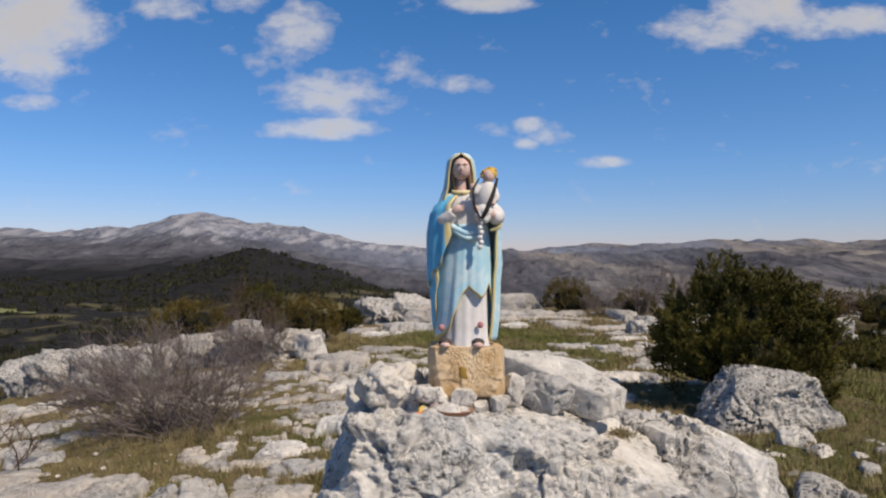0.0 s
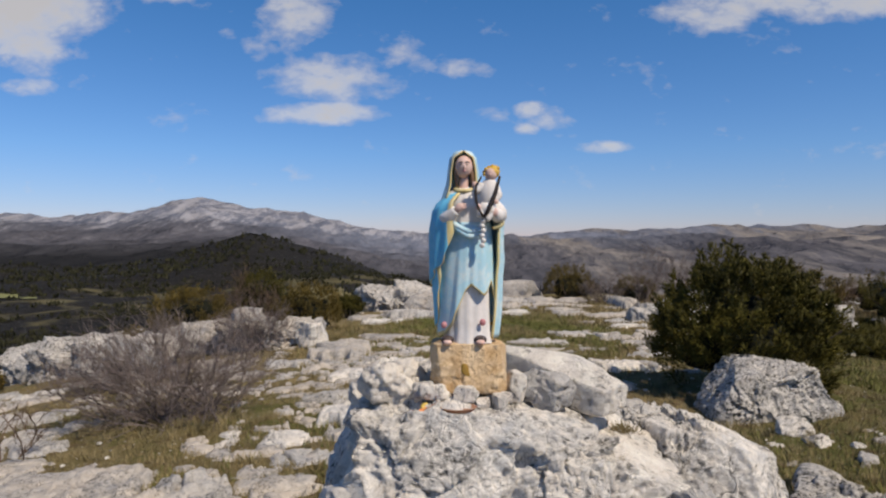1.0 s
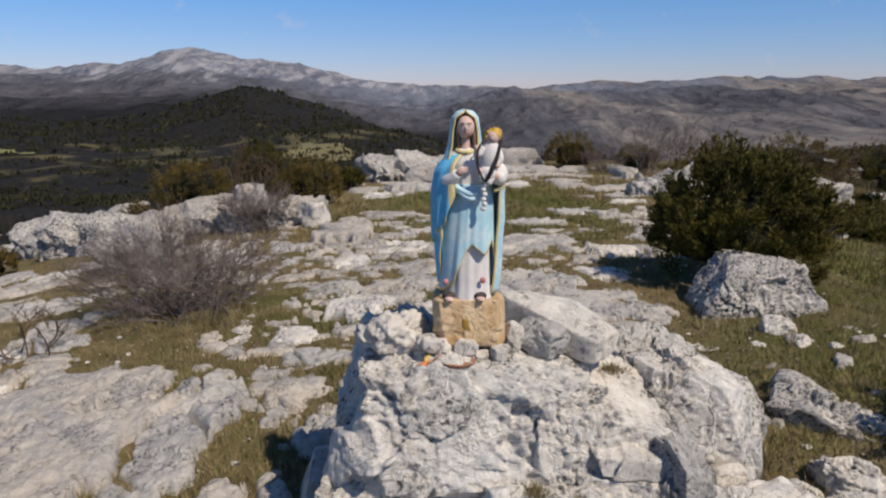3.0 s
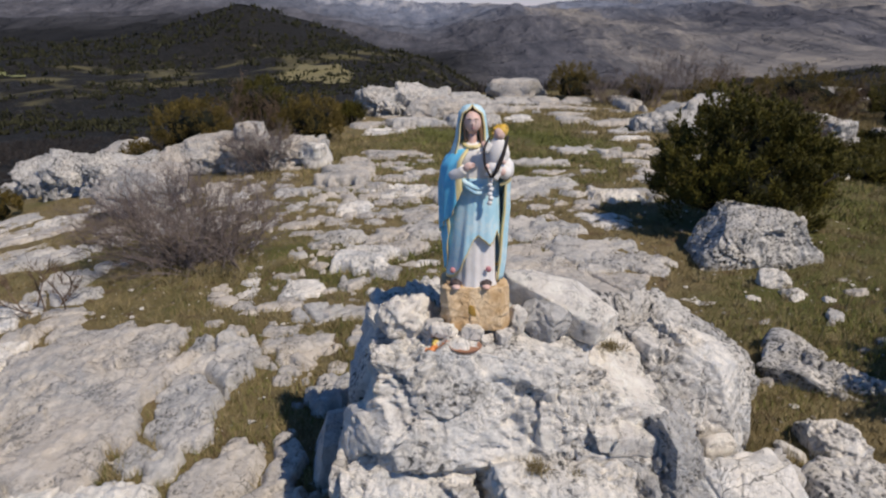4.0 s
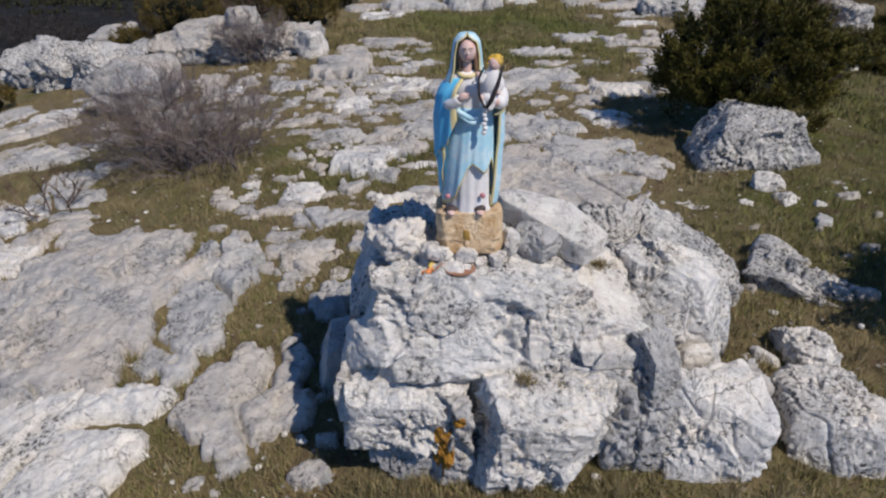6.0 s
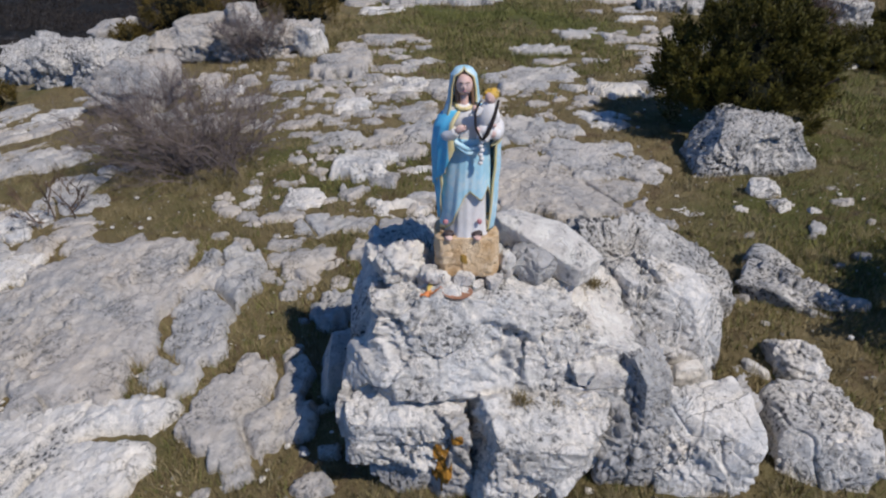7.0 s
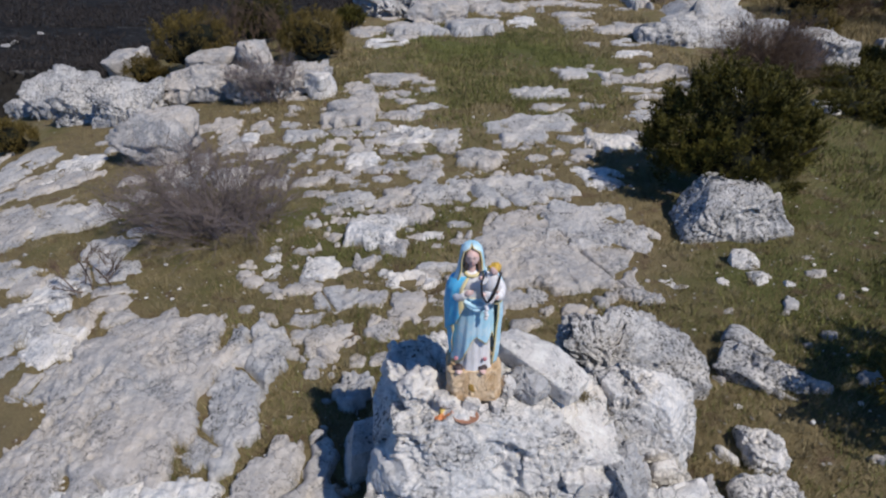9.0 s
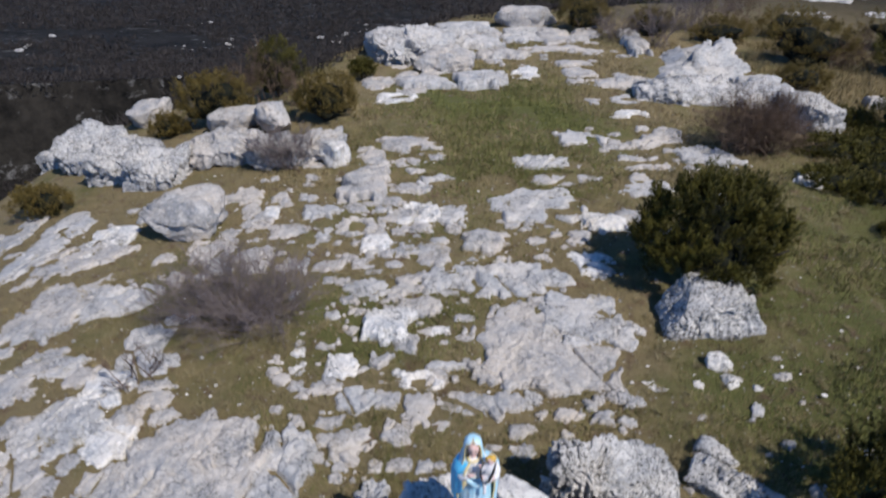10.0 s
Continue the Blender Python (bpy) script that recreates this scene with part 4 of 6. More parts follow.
        p[i] = around(a, rx * ply, rx * 1.05 * ply, z, -0.025, -0.008 + 0.01 * u)
    slot = np.full((25, 59), BLUE)
    slot[:, :2] = YELLOW
    slot[:, -2:] = YELLOW
    s.sheet(p, 0.007, slot)
    # head, hair, neck, collar
    s.ball((-0.022, -0.040, 0.898), (0.044, 0.044, 0.057), SKIN, sub=4)
    s.ball((-0.022, 0.0, 0.905), (0.046, 0.042, 0.058), HAIR)
    s.tube([(-0.058, -0.03, 0.915), (-0.062, -0.035, 0.86), (-0.058, -0.045, 0.80)], [0.010, 0.011, 0.006], HAIR)
    s.tube([(0.014, -0.03, 0.915), (0.020, -0.035, 0.86), (0.026, -0.045, 0.79)], [0.010, 0.012, 0.008], HAIR)
    s.ball((-0.022, -0.084, 0.893), (0.006, 0.009, 0.013), SKIN, (15, 0, 0), 2)
    s.ball((-0.022, -0.079, 0.873), (0.012, 0.006, 0.004), ROSE, sub=2)
    s.ball((-0.037, -0.080, 0.906), (0.006, 0.004, 0.003), HAIR, sub=2)
    s.tube([(-0.049, -0.074, 0.916), (-0.037, -0.082, 0.920), (-0.027, -0.084, 0.917)], [0.0025, 0.003, 0.002], HAIR, 6)
    s.tube([(0.005, -0.074, 0.916), (-0.007, -0.082, 0.920), (-0.017, -0.084, 0.917)], [0.0025, 0.003, 0.002], HAIR, 6)
    s.ball((-0.007, -0.080, 0.906), (0.006, 0.004, 0.003), HAIR, sub=2)
    s.tube([(-0.022, -0.015, 0.86), (-0.022, -0.018, 0.78)], [0.024, 0.028], SKIN)
    ring = np.linspace(0, 2 * np.pi, 13)
    s.tube([(-0.022 + 0.045 * math.sin(q), -0.03 - 0.042 * math.cos(q), 0.785 - 0.012 * math.cos(q)) for q in ring], [0.011] * 13, YELLOW, 8)
    # arms and hands
    s.tube([(-0.110, 0.0, 0.715), (-0.132, -0.05, 0.635), (-0.105, -0.10, 0.635), (-0.065, -0.125, 0.675)], [0.036, 0.035, 0.035, 0.026], WHITE, 14, 1.0, 0.05)
    s.ball((-0.046, -0.133, 0.688), (0.027, 0.014, 0.020), SKIN, (0, -35, 0))
    for k in range(3):
        s.tube([(-0.040, -0.138, 0.695 - 0.008 * k), (-0.014, -0.136, 0.706 - 0.009 * k)], [0.006, 0.004], SKIN, 6)
    s.tube([(0.105, 0.0, 0.72), (0.155, -0.03, 0.665), (0.150, -0.10, 0.645), (0.125, -0.125, 0.665)], [0.042, 0.044, 0.040, 0.028], WHITE, 14, 1.0, 0.05)
    s.tube([(0.175, -0.06, 0.66), (0.165, -0.09, 0.60), (0.12, -0.11, 0.585)], [0.014, 0.014, 0.008], YELLOW, 8)
    s.ball((0.115, -0.145, 0.668), (0.032, 0.014, 0.024), SKIN, (0, 30, 0))
    # sash swung across the front
    s.tube([(-0.105, -0.085, 0.66), (-0.07, -0.105, 0.60), (0.0, -0.118, 0.565), (0.06, -0.112, 0.575)], [0.010, 0.014, 0.016, 0.012], BLUE, 10)
    s.tube([(-0.10, -0.08, 0.635), (-0.06, -0.108, 0.58), (0.0, -0.12, 0.540), (0.065, -0.112, 0.555)], [0.008, 0.012, 0.014, 0.010], BLUE, 10)
    # the child on the arm
    s.ball((0.098, -0.115, 0.755), (0.050, 0.042, 0.085), WHITE, (0, 8, 0), 4)
    s.ball((0.092, -0.125, 0.675), (0.052, 0.042, 0.045), WHITE, (0, 12, 0))
    s.ball((0.110, -0.118, 0.852), (0.031, 0.031, 0.036), SKIN)
    s.ball((0.119, -0.108, 0.864), (0.036, 0.034, 0.034), BLOND)
    for k in range(9):
        s.ball((0.112 + 0.034 * math.cos(k * 0.5 - 0.6), -0.118 + 0.012 * (k % 2), 0.866 + 0.026 * math.sin(k * 0.5 - 0.3)), (0.011, 0.012, 0.010), BLOND, sub=2)
    s.ball((0.104, -0.149, 0.848), (0.005, 0.006, 0.007), SKIN, sub=2)
    s.tube([(0.065, -0.125, 0.80), (0.038, -0.14, 0.765), (0.030, -0.13, 0.79)], [0.019, 0.016, 0.009], WHITE)
    s.ball((0.029, -0.13, 0.80), (0.013, 0.011, 0.017), SKIN)
    s.tube([(0.130, -0.12, 0.80), (0.150, -0.135, 0.745), (0.13, -0.15, 0.72)], [0.020, 0.018, 0.012], WHITE)
    s.ball((0.132, -0.155, 0.715), (0.013, 0.010, 0.012), SKIN)
    s.tube([(0.07, -0.14, 0.675), (0.048, -0.155, 0.64)], [0.022, 0.014], WHITE)
    s.ball((0.045, -0.156, 0.690), (0.014, 0.012, 0.017), SKIN)
    s.tube([(0.105, -0.14, 0.655), (0.088, -0.155, 0.625)], [0.022, 0.014], WHITE)
    # string of pale beads
    for k in range(6):
        s.ball((0.068 + 0.003 * (-1) ** k, -0.148, 0.620 - 0.024 * k), (0.0145, 0.013, 0.0135), WHITE, sub=2)
    # feet and the rosettes on the hem
    for x in (-0.108, 0.058):
        s.ball((x, -0.098, 0.012), (0.024, 0.040, 0.014), SKIN, (0, 0, 10))
        # dark ball for the shoe and the painted shadow round the foot
        s.ball((x, -0.080, 0.022), (0.034, 0.030, 0.022), SHOE_SHADE)
    s.ball((0.070, -0.098, 0.112), (0.016, 0.010, 0.018), ROSE, sub=2)
    s.ball((-0.125, -0.070, 0.095), (0.016, 0.012, 0.018), ROSE, sub=2)
    return mesh_of("statue", np.concatenate(s.v) * 0.98, np.concatenate(s.f), PAINTS, np.concatenate(s.s))


put("statue", make_statue(), STATUE_AT, None, "painted plaster statue in a blue mantle with yellow trim", "statue")


def make_strap():
    s = Sculpt()
    s.tube([(0.150, -0.125, 0.825), (0.128, -0.160, 0.745), (0.095, -0.172, 0.665), (0.072, -0.165, 0.625)], [0.006, 0.009, 0.011, 0.006], 0, 8, 0.4)
    s.tube([(0.062, -0.12, 0.825), (0.030, -0.150, 0.770), (0.034, -0.165, 0.690), (0.066, -0.168, 0.628)], [0.004, 0.006, 0.006, 0.005], 0, 8, 0.4)
    return mesh_of("rosary_cord", np.concatenate(s.v), np.concatenate(s.f), material("black_cord", lambda t, p: mix(t, noise_tex(t, p, 90, 3), (0.012, 0.010, 0.010), (0.05, 0.04, 0.04)), 0.7))


put("rosary_cord", make_strap(), STATUE_AT, None, "black cord looped over the arm of the statue", "cord")

# ---- offerings on the outcrop ----
WAX = material("melted_wax", lambda t, p: mix(t, noise_tex(t, p, 35, 4), (0.62, 0.13, 0.04), (0.72, 0.38, 0.14)), 0.45, None, 0.5)
WAX_YELLOW = material("yellow_wax", lambda t, p: mix(t, noise_tex(t, p, 35, 4), (0.72, 0.48, 0.05), (0.75, 0.6, 0.25)), 0.45, None, 0.5)
CLAY = material("terracotta", lambda t, p: mix(t, noise_tex(t, p, 30, 5), (0.30, 0.15, 0.09), (0.42, 0.23, 0.15)), 0.85)


def make_dish():
    n = 40
    a = np.linspace(0, 2 * np.pi, n, endpoint=False)
    rows = [np.stack([r * np.cos(a), r * 0.8 * np.sin(a), np.full(n, z)], 1) for r, z in ((0.0, 0.0), (0.068, 0.0), (0.085, 0.016), (0.088, 0.018), (0.085, 0.018), (0.068, 0.007), (0.0, 0.006))]
    return mesh_of("dish", np.concatenate(rows), grid_faces(len(rows), n, True), CLAY)


put("dish", make_dish(), (0.07, 3.25, rest(0.07, 3.25, 0.05) - 0.010), None, "shallow terracotta dish with withered flowers by the statue", "dish")
wax = empty("wax_drips", (-0.10, 3.2, rest(-0.10, 3.2, 0.03) - 0.008), "orange and yellow melted candle wax on the rock", "wax")


skin("wax_pool", (-0.09, 3.26, 1.36), (0.075, 0.045), (0, 0, -1), 3, WAX, wax, 48)
skin("wax_pool", (-0.10, 3.31, 1.36), (0.04, 0.035), (0, 0, -1), 8, WAX_YELLOW, wax, 40)

LICHEN = material("orange_lichen", lambda t, p: mix(t, noise_tex(t, p, 24, 6, 0.7), (0.20, 0.10, 0.03), (0.60, 0.29, 0.03)), 0.9, limestone_bump)
skin("lichen_streak", (-0.03, 2.8, 0.33), (0.075, 0.24), (0, 1, 0), 5, LICHEN, outcrop, 84, 0.42)
skin("lichen_streak", (0.06, 2.8, 0.58), (0.055, 0.055), (0, 1, 0), 11, LICHEN, outcrop, 48, 0.4)

# ---- bedrock in the turf ----
slab(-8.53, 12.14, 1.09, 1.93, 0.09, 1)
slab(-7.05, 11.47, 1.04, 1.20, 0.09, 2)
slab(-9.78, 12.55, 0.71, 1.78, 0.09, 3)
slab(-4.61, 12.53, 1.01, 1.18, 0.14, 4)
slab(-2.71, 11.66, 0.76, 0.61, 0.20, 5)
slab(-3.72, 11.82, 0.37, 0.57, 0.10, 6)
slab(-1.96, 12.77, 1.01, 1.37, 0.30, 7)
slab(-1.18, 15.06, 1.53, 0.96, 0.12, 8)
slab(-0.41, 12.89, 0.87, 0.59, 0.12, 9)
slab(-0.74, 11.45, 1.14, 0.94, 0.15, 10)
slab(-1.93, 11.03, 0.65, 0.73, 0.12, 11)
slab(-1.03, 11.49, 0.56, 0.56, 0.10, 12)
slab(-0.07, 11.34, 0.68, 0.77, 0.14, 13)
slab(-1.71, 18.48, 1.21, 0.84, 0.12, 14)
slab(-2.35, 20.05, 0.97, 1.24, 0.12, 15)
slab(-1.15, 20.52, 1.31, 0.95, 0.15, 16)
slab(0.76, 19.68, 1.58, 1.26, 0.35, 17)
slab(2.21, 20.65, 0.83, 1.14, 0.12, 18)
slab(3.87, 20.51, 1.14, 0.97, 0.12, 19)
slab(4.91, 19.64, 1.73, 1.02, 0.15, 20)
slab(4.84, 18.01, 1.10, 0.62, 0.15, 21)
slab(4.63, 16.89, 0.98, 0.57, 0.14, 22)
slab(3.05, 15.19, 1.35, 1.16, 0.12, 23)
slab(4.63, 15.23, 1.86, 1.18, 0.14, 24)
slab(1.89, 13.87, 1.16, 0.69, 0.12, 25)
slab(2.23, 12.97, 1.36, 0.61, 0.08, 26)
slab(1.60, 11.80, 1.67, 1.28, 0.15, 27)
slab(4.14, 13.85, 0.95, 0.74, 0.10, 28)
slab(3.98, 12.54, 0.94, 0.81, 0.10, 29)
slab(2.89, 11.02, 0.99, 0.62, 0.14, 30)
slab(0.49, 10.37, 0.72, 0.97, 0.18, 31)
slab(3.53, 11.24, 0.24, 0.55, 0.10, 32)
slab(2.45, 25.51, 1.58, 2.27, 0.20, 33)
slab(4.19, 25.05, 2.17, 1.87, 0.25, 34)
slab(6.34, 24.03, 0.78, 3.00, 0.35, 35)
slab(4.83, 22.91, 0.90, 0.70, 0.10, 36)
slab(5.76, 14.16, 1.21, 0.98, 0.12, 37)
slab(7.66, 12.91, 0.67, 0.54, 0.20, 38)
slab(11.57, 17.83, 0.55, 0.49, 0.40, 39)
slab(-7.39, 10.87, 1.83, 1.14, 0.09, 40)
slab(-8.87, 11.06, 0.68, 1.57, 0.08, 41)
slab(-6.84, 9.01, 1.26, 1.75, 0.11, 42)
slab(-5.74, 9.13, 1.31, 1.01, 0.09, 43)
slab(-7.44, 8.74, 0.62, 0.88, 0.08, 44)
slab(-4.64, 7.60, 1.11, 1.58, 0.11, 45)
slab(-5.01, 6.85, 0.72, 0.81, 0.09, 46)
slab(-4.19, 6.56, 0.47, 0.33, 0.06, 47)
slab(-6.42, 7.25, 0.80, 1.36, 0.08, 48)
slab(-5.35, 6.22, 1.29, 1.03, 0.12, 49)
slab(-4.57, 5.85, 0.76, 0.61, 0.09, 50)
slab(-5.45, 5.41, 0.53, 0.69, 0.09, 51)
slab(-4.29, 5.16, 1.09, 0.43, 0.09, 52)
slab(-6.00, 7.42, 0.77, 0.47, 0.04, 53)
slab(-1.67, 7.05, 0.50, 0.56, 0.08, 54)
slab(-1.12, 7.14, 0.34, 0.33, 0.10, 55)
slab(-1.85, 6.61, 0.46, 0.33, 0.06, 56)
slab(-1.32, 6.35, 0.51, 0.53, 0.07, 57)
slab(-0.57, 6.70, 0.56, 0.37, 0.12, 58)
slab(-0.53, 6.11, 0.49, 0.59, 0.05, 59)
slab(-1.33, 5.61, 0.59, 0.54, 0.10, 60)
slab(-2.31, 6.98, 0.35, 0.27, 0.08, 61)
slab(-2.33, 7.38, 0.21, 0.20, 0.06, 62)
slab(-0.95, 6.34, 0.34, 0.32, 0.06, 63)
slab(-0.82, 5.76, 0.35, 0.36, 0.05, 64)
slab(-1.51, 8.90, 0.86, 0.56, 0.14, 65)
slab(-1.10, 7.88, 0.77, 0.73, 0.22, 66)
slab(-0.59, 8.37, 0.76, 0.47, 0.12, 67)
slab(-0.76, 9.04, 0.61, 0.60, 0.12, 68)
slab(-0.34, 9.11, 0.52, 0.67, 0.14, 69)
slab(-0.25, 7.78, 0.34, 0.22, 0.06, 70)
slab(-1.09, 10.04, 0.81, 0.50, 0.12, 71)
slab(-0.41, 9.90, 0.65, 0.65, 0.14, 72)
slab(-1.96, 8.23, 0.22, 0.19, 0.05, 73)
slab(0.83, 6.99, 0.16, 0.13, 0.05, 74)
slab(0.75, 9.16, 2.22, 0.95, 0.20, 75)
slab(0.91, 7.50, 1.32, 1.95, 0.12, 76)
slab(2.00, 8.06, 1.39, 1.45, 0.12, 77)
slab(1.54, 6.97, 1.65, 1.09, 0.10, 78)
slab(0.45, 6.85, 0.51, 0.47, 0.12, 79)
slab(0.19, 7.76, 0.19, 0.30, 0.10, 80)
slab(-0.20, 6.99, 0.48, 0.13, 0.06, 81)
slab(2.27, 9.62, 0.78, 0.82, 0.10, 82)
slab(0.15, 6.25, 0.59, 0.46, 0.06, 83)
slab(0.63, 6.25, 0.52, 0.46, 0.07, 84)
slab(1.01, 6.38, 0.22, 0.22, 0.05, 85)
slab(2.72, 6.60, 0.36, 0.19, 0.06, 86)
slab(2.90, 5.98, 0.37, 0.17, 0.06, 87)
slab(2.33, 6.30, 0.25, 0.20, 0.06, 88)
slab(3.82, 6.11, 0.16, 0.24, 0.12, 89)
slab(3.22, 6.59, 0.15, 0.17, 0.05, 90)
slab(-2.21, 9.70, 0.50, 0.34, 0.10, 91)
slab(-3.21, 10.97, 0.71, 0.55, 0.10, 92)
slab(-2.45, 10.83, 0.43, 0.44, 0.08, 93)
slab(-1.48, 10.32, 0.52, 0.57, 0.15, 94)
slab(-4.59, 10.48, 0.96, 1.01, 0.06, 95)
slab(-1.32, 5.57, 0.59, 0.42, 0.15, 96)
slab(-0.89, 3.06, 0.33, 0.17, 0.06, 99)
slab(-0.41, 5.02, 0.10, 0.16, 0.02, 102)
slab(-3.25, 5.02, 1.75, 2.25, 0.17, 301, STONE_WORN, True)
slab(-2.13, 4.95, 0.62, 1.85, 0.16, 304, STONE_GREY, True)
slab(-2.75, 3.30, 1.55, 1.25, 0.15, 305, STONE, True)
slab(-3.95, 3.85, 0.85, 1.30, 0.13, 306, STONE_WORN, True)
slab(-1.47, 3.72, 0.92, 1.15, 0.12, 303, STONE_WORN, True)
slab(-1.00, 4.80, 0.36, 0.34, 0.20, 302, STONE_GREY, True)

# ---- boulders ----
CLIFF = "fluted rocks along the cliff edge"
boulder(3.80, 7.98, 0.24, (0.74, 0.42, 0.46), 21, "grey pitted limestone boulder in front of the juniper", STONE_DARK, sub=7, boxy=1.0, flute=0.14, cuts=0, ragged=0.06, gully=0.4, planes=((-1, 0, 0.5, 0.82), (1, 0, 0.42, 0.88), (0.05, -1, 0.35, 0.86), (-0.35, -0.3, 1, 0.92), (0.2, 0.1, 1, 0.93)))
boulder(3.62, 6.95, 0.13, (0.17, 0.16, 0.15), 22, "small pitted limestone lump in the turf", STONE, sub=5, ragged=0.16)
boulder(3.66, 6.62, 0.09, (0.10, 0.17, 0.11), 23, "small pitted limestone lump in the turf", STONE, sub=5, ragged=0.14)
boulder(3.98, 6.50, 0.07, (0.07, 0.08, 0.08), 48, "small pale limestone lump in the turf", STONE, ragged=0.14)
boulder(3.06, 4.94, 0.10, (0.45, 0.22, 0.24), 24, "low pitted limestone hump in the turf", STONE_DARK, sub=6, ragged=0.16, boxy=0.7, tilt=(0, 12, -28))
boulder(3.08, 5.34, 0.06, (0.28, 0.12, 0.20), 49, "low limestone ridge in the turf", STONE_DARK, sub=5, ragged=0.16, boxy=0.7, tilt=(0, 8, -35))
boulder(2.66, 3.98, 0.10, (0.20, 0.24, 0.20), 25, "low limestone rock in the turf", STONE, sub=6, ragged=0.15)
boulder(2.34, 3.92, 0.12, (0.10, 0.10, 0.08), 50, "small limestone lump in the turf", STONE, sub=5, ragged=0.14)
boulder(2.46, 3.16, 0.07, (0.34, 0.36, 0.36), 26, "rounded pale limestone boulder in the turf", STONE, sub=7, ragged=0.10, boxy=0.8, cuts=3)
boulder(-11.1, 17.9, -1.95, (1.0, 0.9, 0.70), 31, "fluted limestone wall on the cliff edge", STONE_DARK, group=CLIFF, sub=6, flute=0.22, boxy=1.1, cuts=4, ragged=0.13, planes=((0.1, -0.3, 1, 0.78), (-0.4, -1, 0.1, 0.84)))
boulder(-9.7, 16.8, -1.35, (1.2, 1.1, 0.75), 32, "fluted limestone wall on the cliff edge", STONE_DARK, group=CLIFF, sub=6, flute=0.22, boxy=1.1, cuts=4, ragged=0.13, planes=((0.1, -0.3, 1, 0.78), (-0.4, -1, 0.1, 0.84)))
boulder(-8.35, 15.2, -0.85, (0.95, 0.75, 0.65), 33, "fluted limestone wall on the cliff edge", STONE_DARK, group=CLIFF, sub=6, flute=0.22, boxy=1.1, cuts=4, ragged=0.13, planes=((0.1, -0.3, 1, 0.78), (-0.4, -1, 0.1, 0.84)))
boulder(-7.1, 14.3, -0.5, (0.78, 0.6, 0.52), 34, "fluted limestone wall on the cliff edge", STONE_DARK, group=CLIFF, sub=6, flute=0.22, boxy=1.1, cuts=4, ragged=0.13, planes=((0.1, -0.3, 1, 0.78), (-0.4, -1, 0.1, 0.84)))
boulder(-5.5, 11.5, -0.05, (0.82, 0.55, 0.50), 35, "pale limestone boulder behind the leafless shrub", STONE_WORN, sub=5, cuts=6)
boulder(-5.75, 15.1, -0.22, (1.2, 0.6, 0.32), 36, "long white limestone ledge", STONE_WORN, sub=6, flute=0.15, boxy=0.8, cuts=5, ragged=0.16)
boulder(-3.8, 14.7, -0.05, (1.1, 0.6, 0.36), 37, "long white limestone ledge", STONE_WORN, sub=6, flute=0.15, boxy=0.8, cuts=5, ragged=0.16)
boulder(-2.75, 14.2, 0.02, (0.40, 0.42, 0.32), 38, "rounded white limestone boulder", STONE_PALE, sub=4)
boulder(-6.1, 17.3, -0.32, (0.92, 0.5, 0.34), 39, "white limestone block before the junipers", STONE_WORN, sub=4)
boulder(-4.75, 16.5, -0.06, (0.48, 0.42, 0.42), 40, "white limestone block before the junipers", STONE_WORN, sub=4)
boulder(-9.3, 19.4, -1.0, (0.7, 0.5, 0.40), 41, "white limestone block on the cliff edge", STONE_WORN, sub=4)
boulder(-1.5, 23.4, -0.20, (1.6, 1.8, 0.62), 42, "fluted white limestone wall at the far brink", STONE_GREY, group=CLIFF, sub=7, flute=0.4, boxy=1.0, ragged=0.14, cuts=4)
boulder(-0.35, 21.4, -0.20, (1.0, 0.8, 0.50), 43, "fluted white limestone block at the far brink", STONE_WORN, group=CLIFF, sub=5, flute=0.25)
boulder(7.6, 21.2, -0.62, (1.9, 1.5, 0.85), 44, "weathered limestone hump behind the junipers", STONE_GREY, sub=6, ragged=0.11, boxy=0.7, cuts=5, flute=0.15, planes=((0.4, -0.5, 1, 0.85),))
boulder(6.4, 18.5, -0.42, (1.35, 1.0, 0.72), 45, "weathered limestone hump behind the junipers", STONE_DARK, sub=6, ragged=0.11, boxy=0.7, cuts=5, flute=0.2, planes=((0, -0.6, 1, 0.85),))
boulder(8.4, 18.6, -0.55, (1.0, 1.3, 0.72), 56, "weathered limestone ridge behind the brown shrub", STONE_GREY, sub=6, ragged=0.11, boxy=0.7, cuts=5, flute=0.2)
boulder(8.8, 16.2, -0.35, (0.70, 1.0, 0.85), 46, "tall fluted limestone rock behind the brown shrub", STONE_DARK, sub=6, flute=0.22, boxy=0.8, ragged=0.10)
slab(0.6, 24.2, 2.2, 1.5, 0.30, 401)
slab(1.6, 22.6, 1.8, 0.9, 0.26, 402)
slab(0.2, 26.2, 2.4, 1.4, 0.34, 403)
slab(3.1, 23.3, 1.6, 0.8, 0.20, 404)
slab(-0.9, 19.6, 1.5, 0.9, 0.28, 405)
slab(17.5, 33.5, 2.4, 1.6, 0.20, 406)
slab(20.5, 35.5, 2.8, 1.5, 0.20, 407)
slab(15.0, 29.5, 1.8, 1.0, 0.18, 408)
slab(18.5, 30.0, 1.5, 1.0, 0.18, 409)
boulder(2.9, 27.2, -0.15, (1.3, 0.8, 0.50), 47, "white limestone ledge at the far brink", STONE_WORN, sub=4)


# ---- loose fill of small bedrock and pebbles ----
def covered(x, y, grow=1.0):
    c = np.array(COVER)
    hit_ = np.zeros(len(x), bool)
    for cx, cy, hx, hy in c:
        hit_ |= ((x - cx) / (hx * grow)) ** 2 + ((y - cy) / (hy * grow)) ** 2 < 1
    return hit_


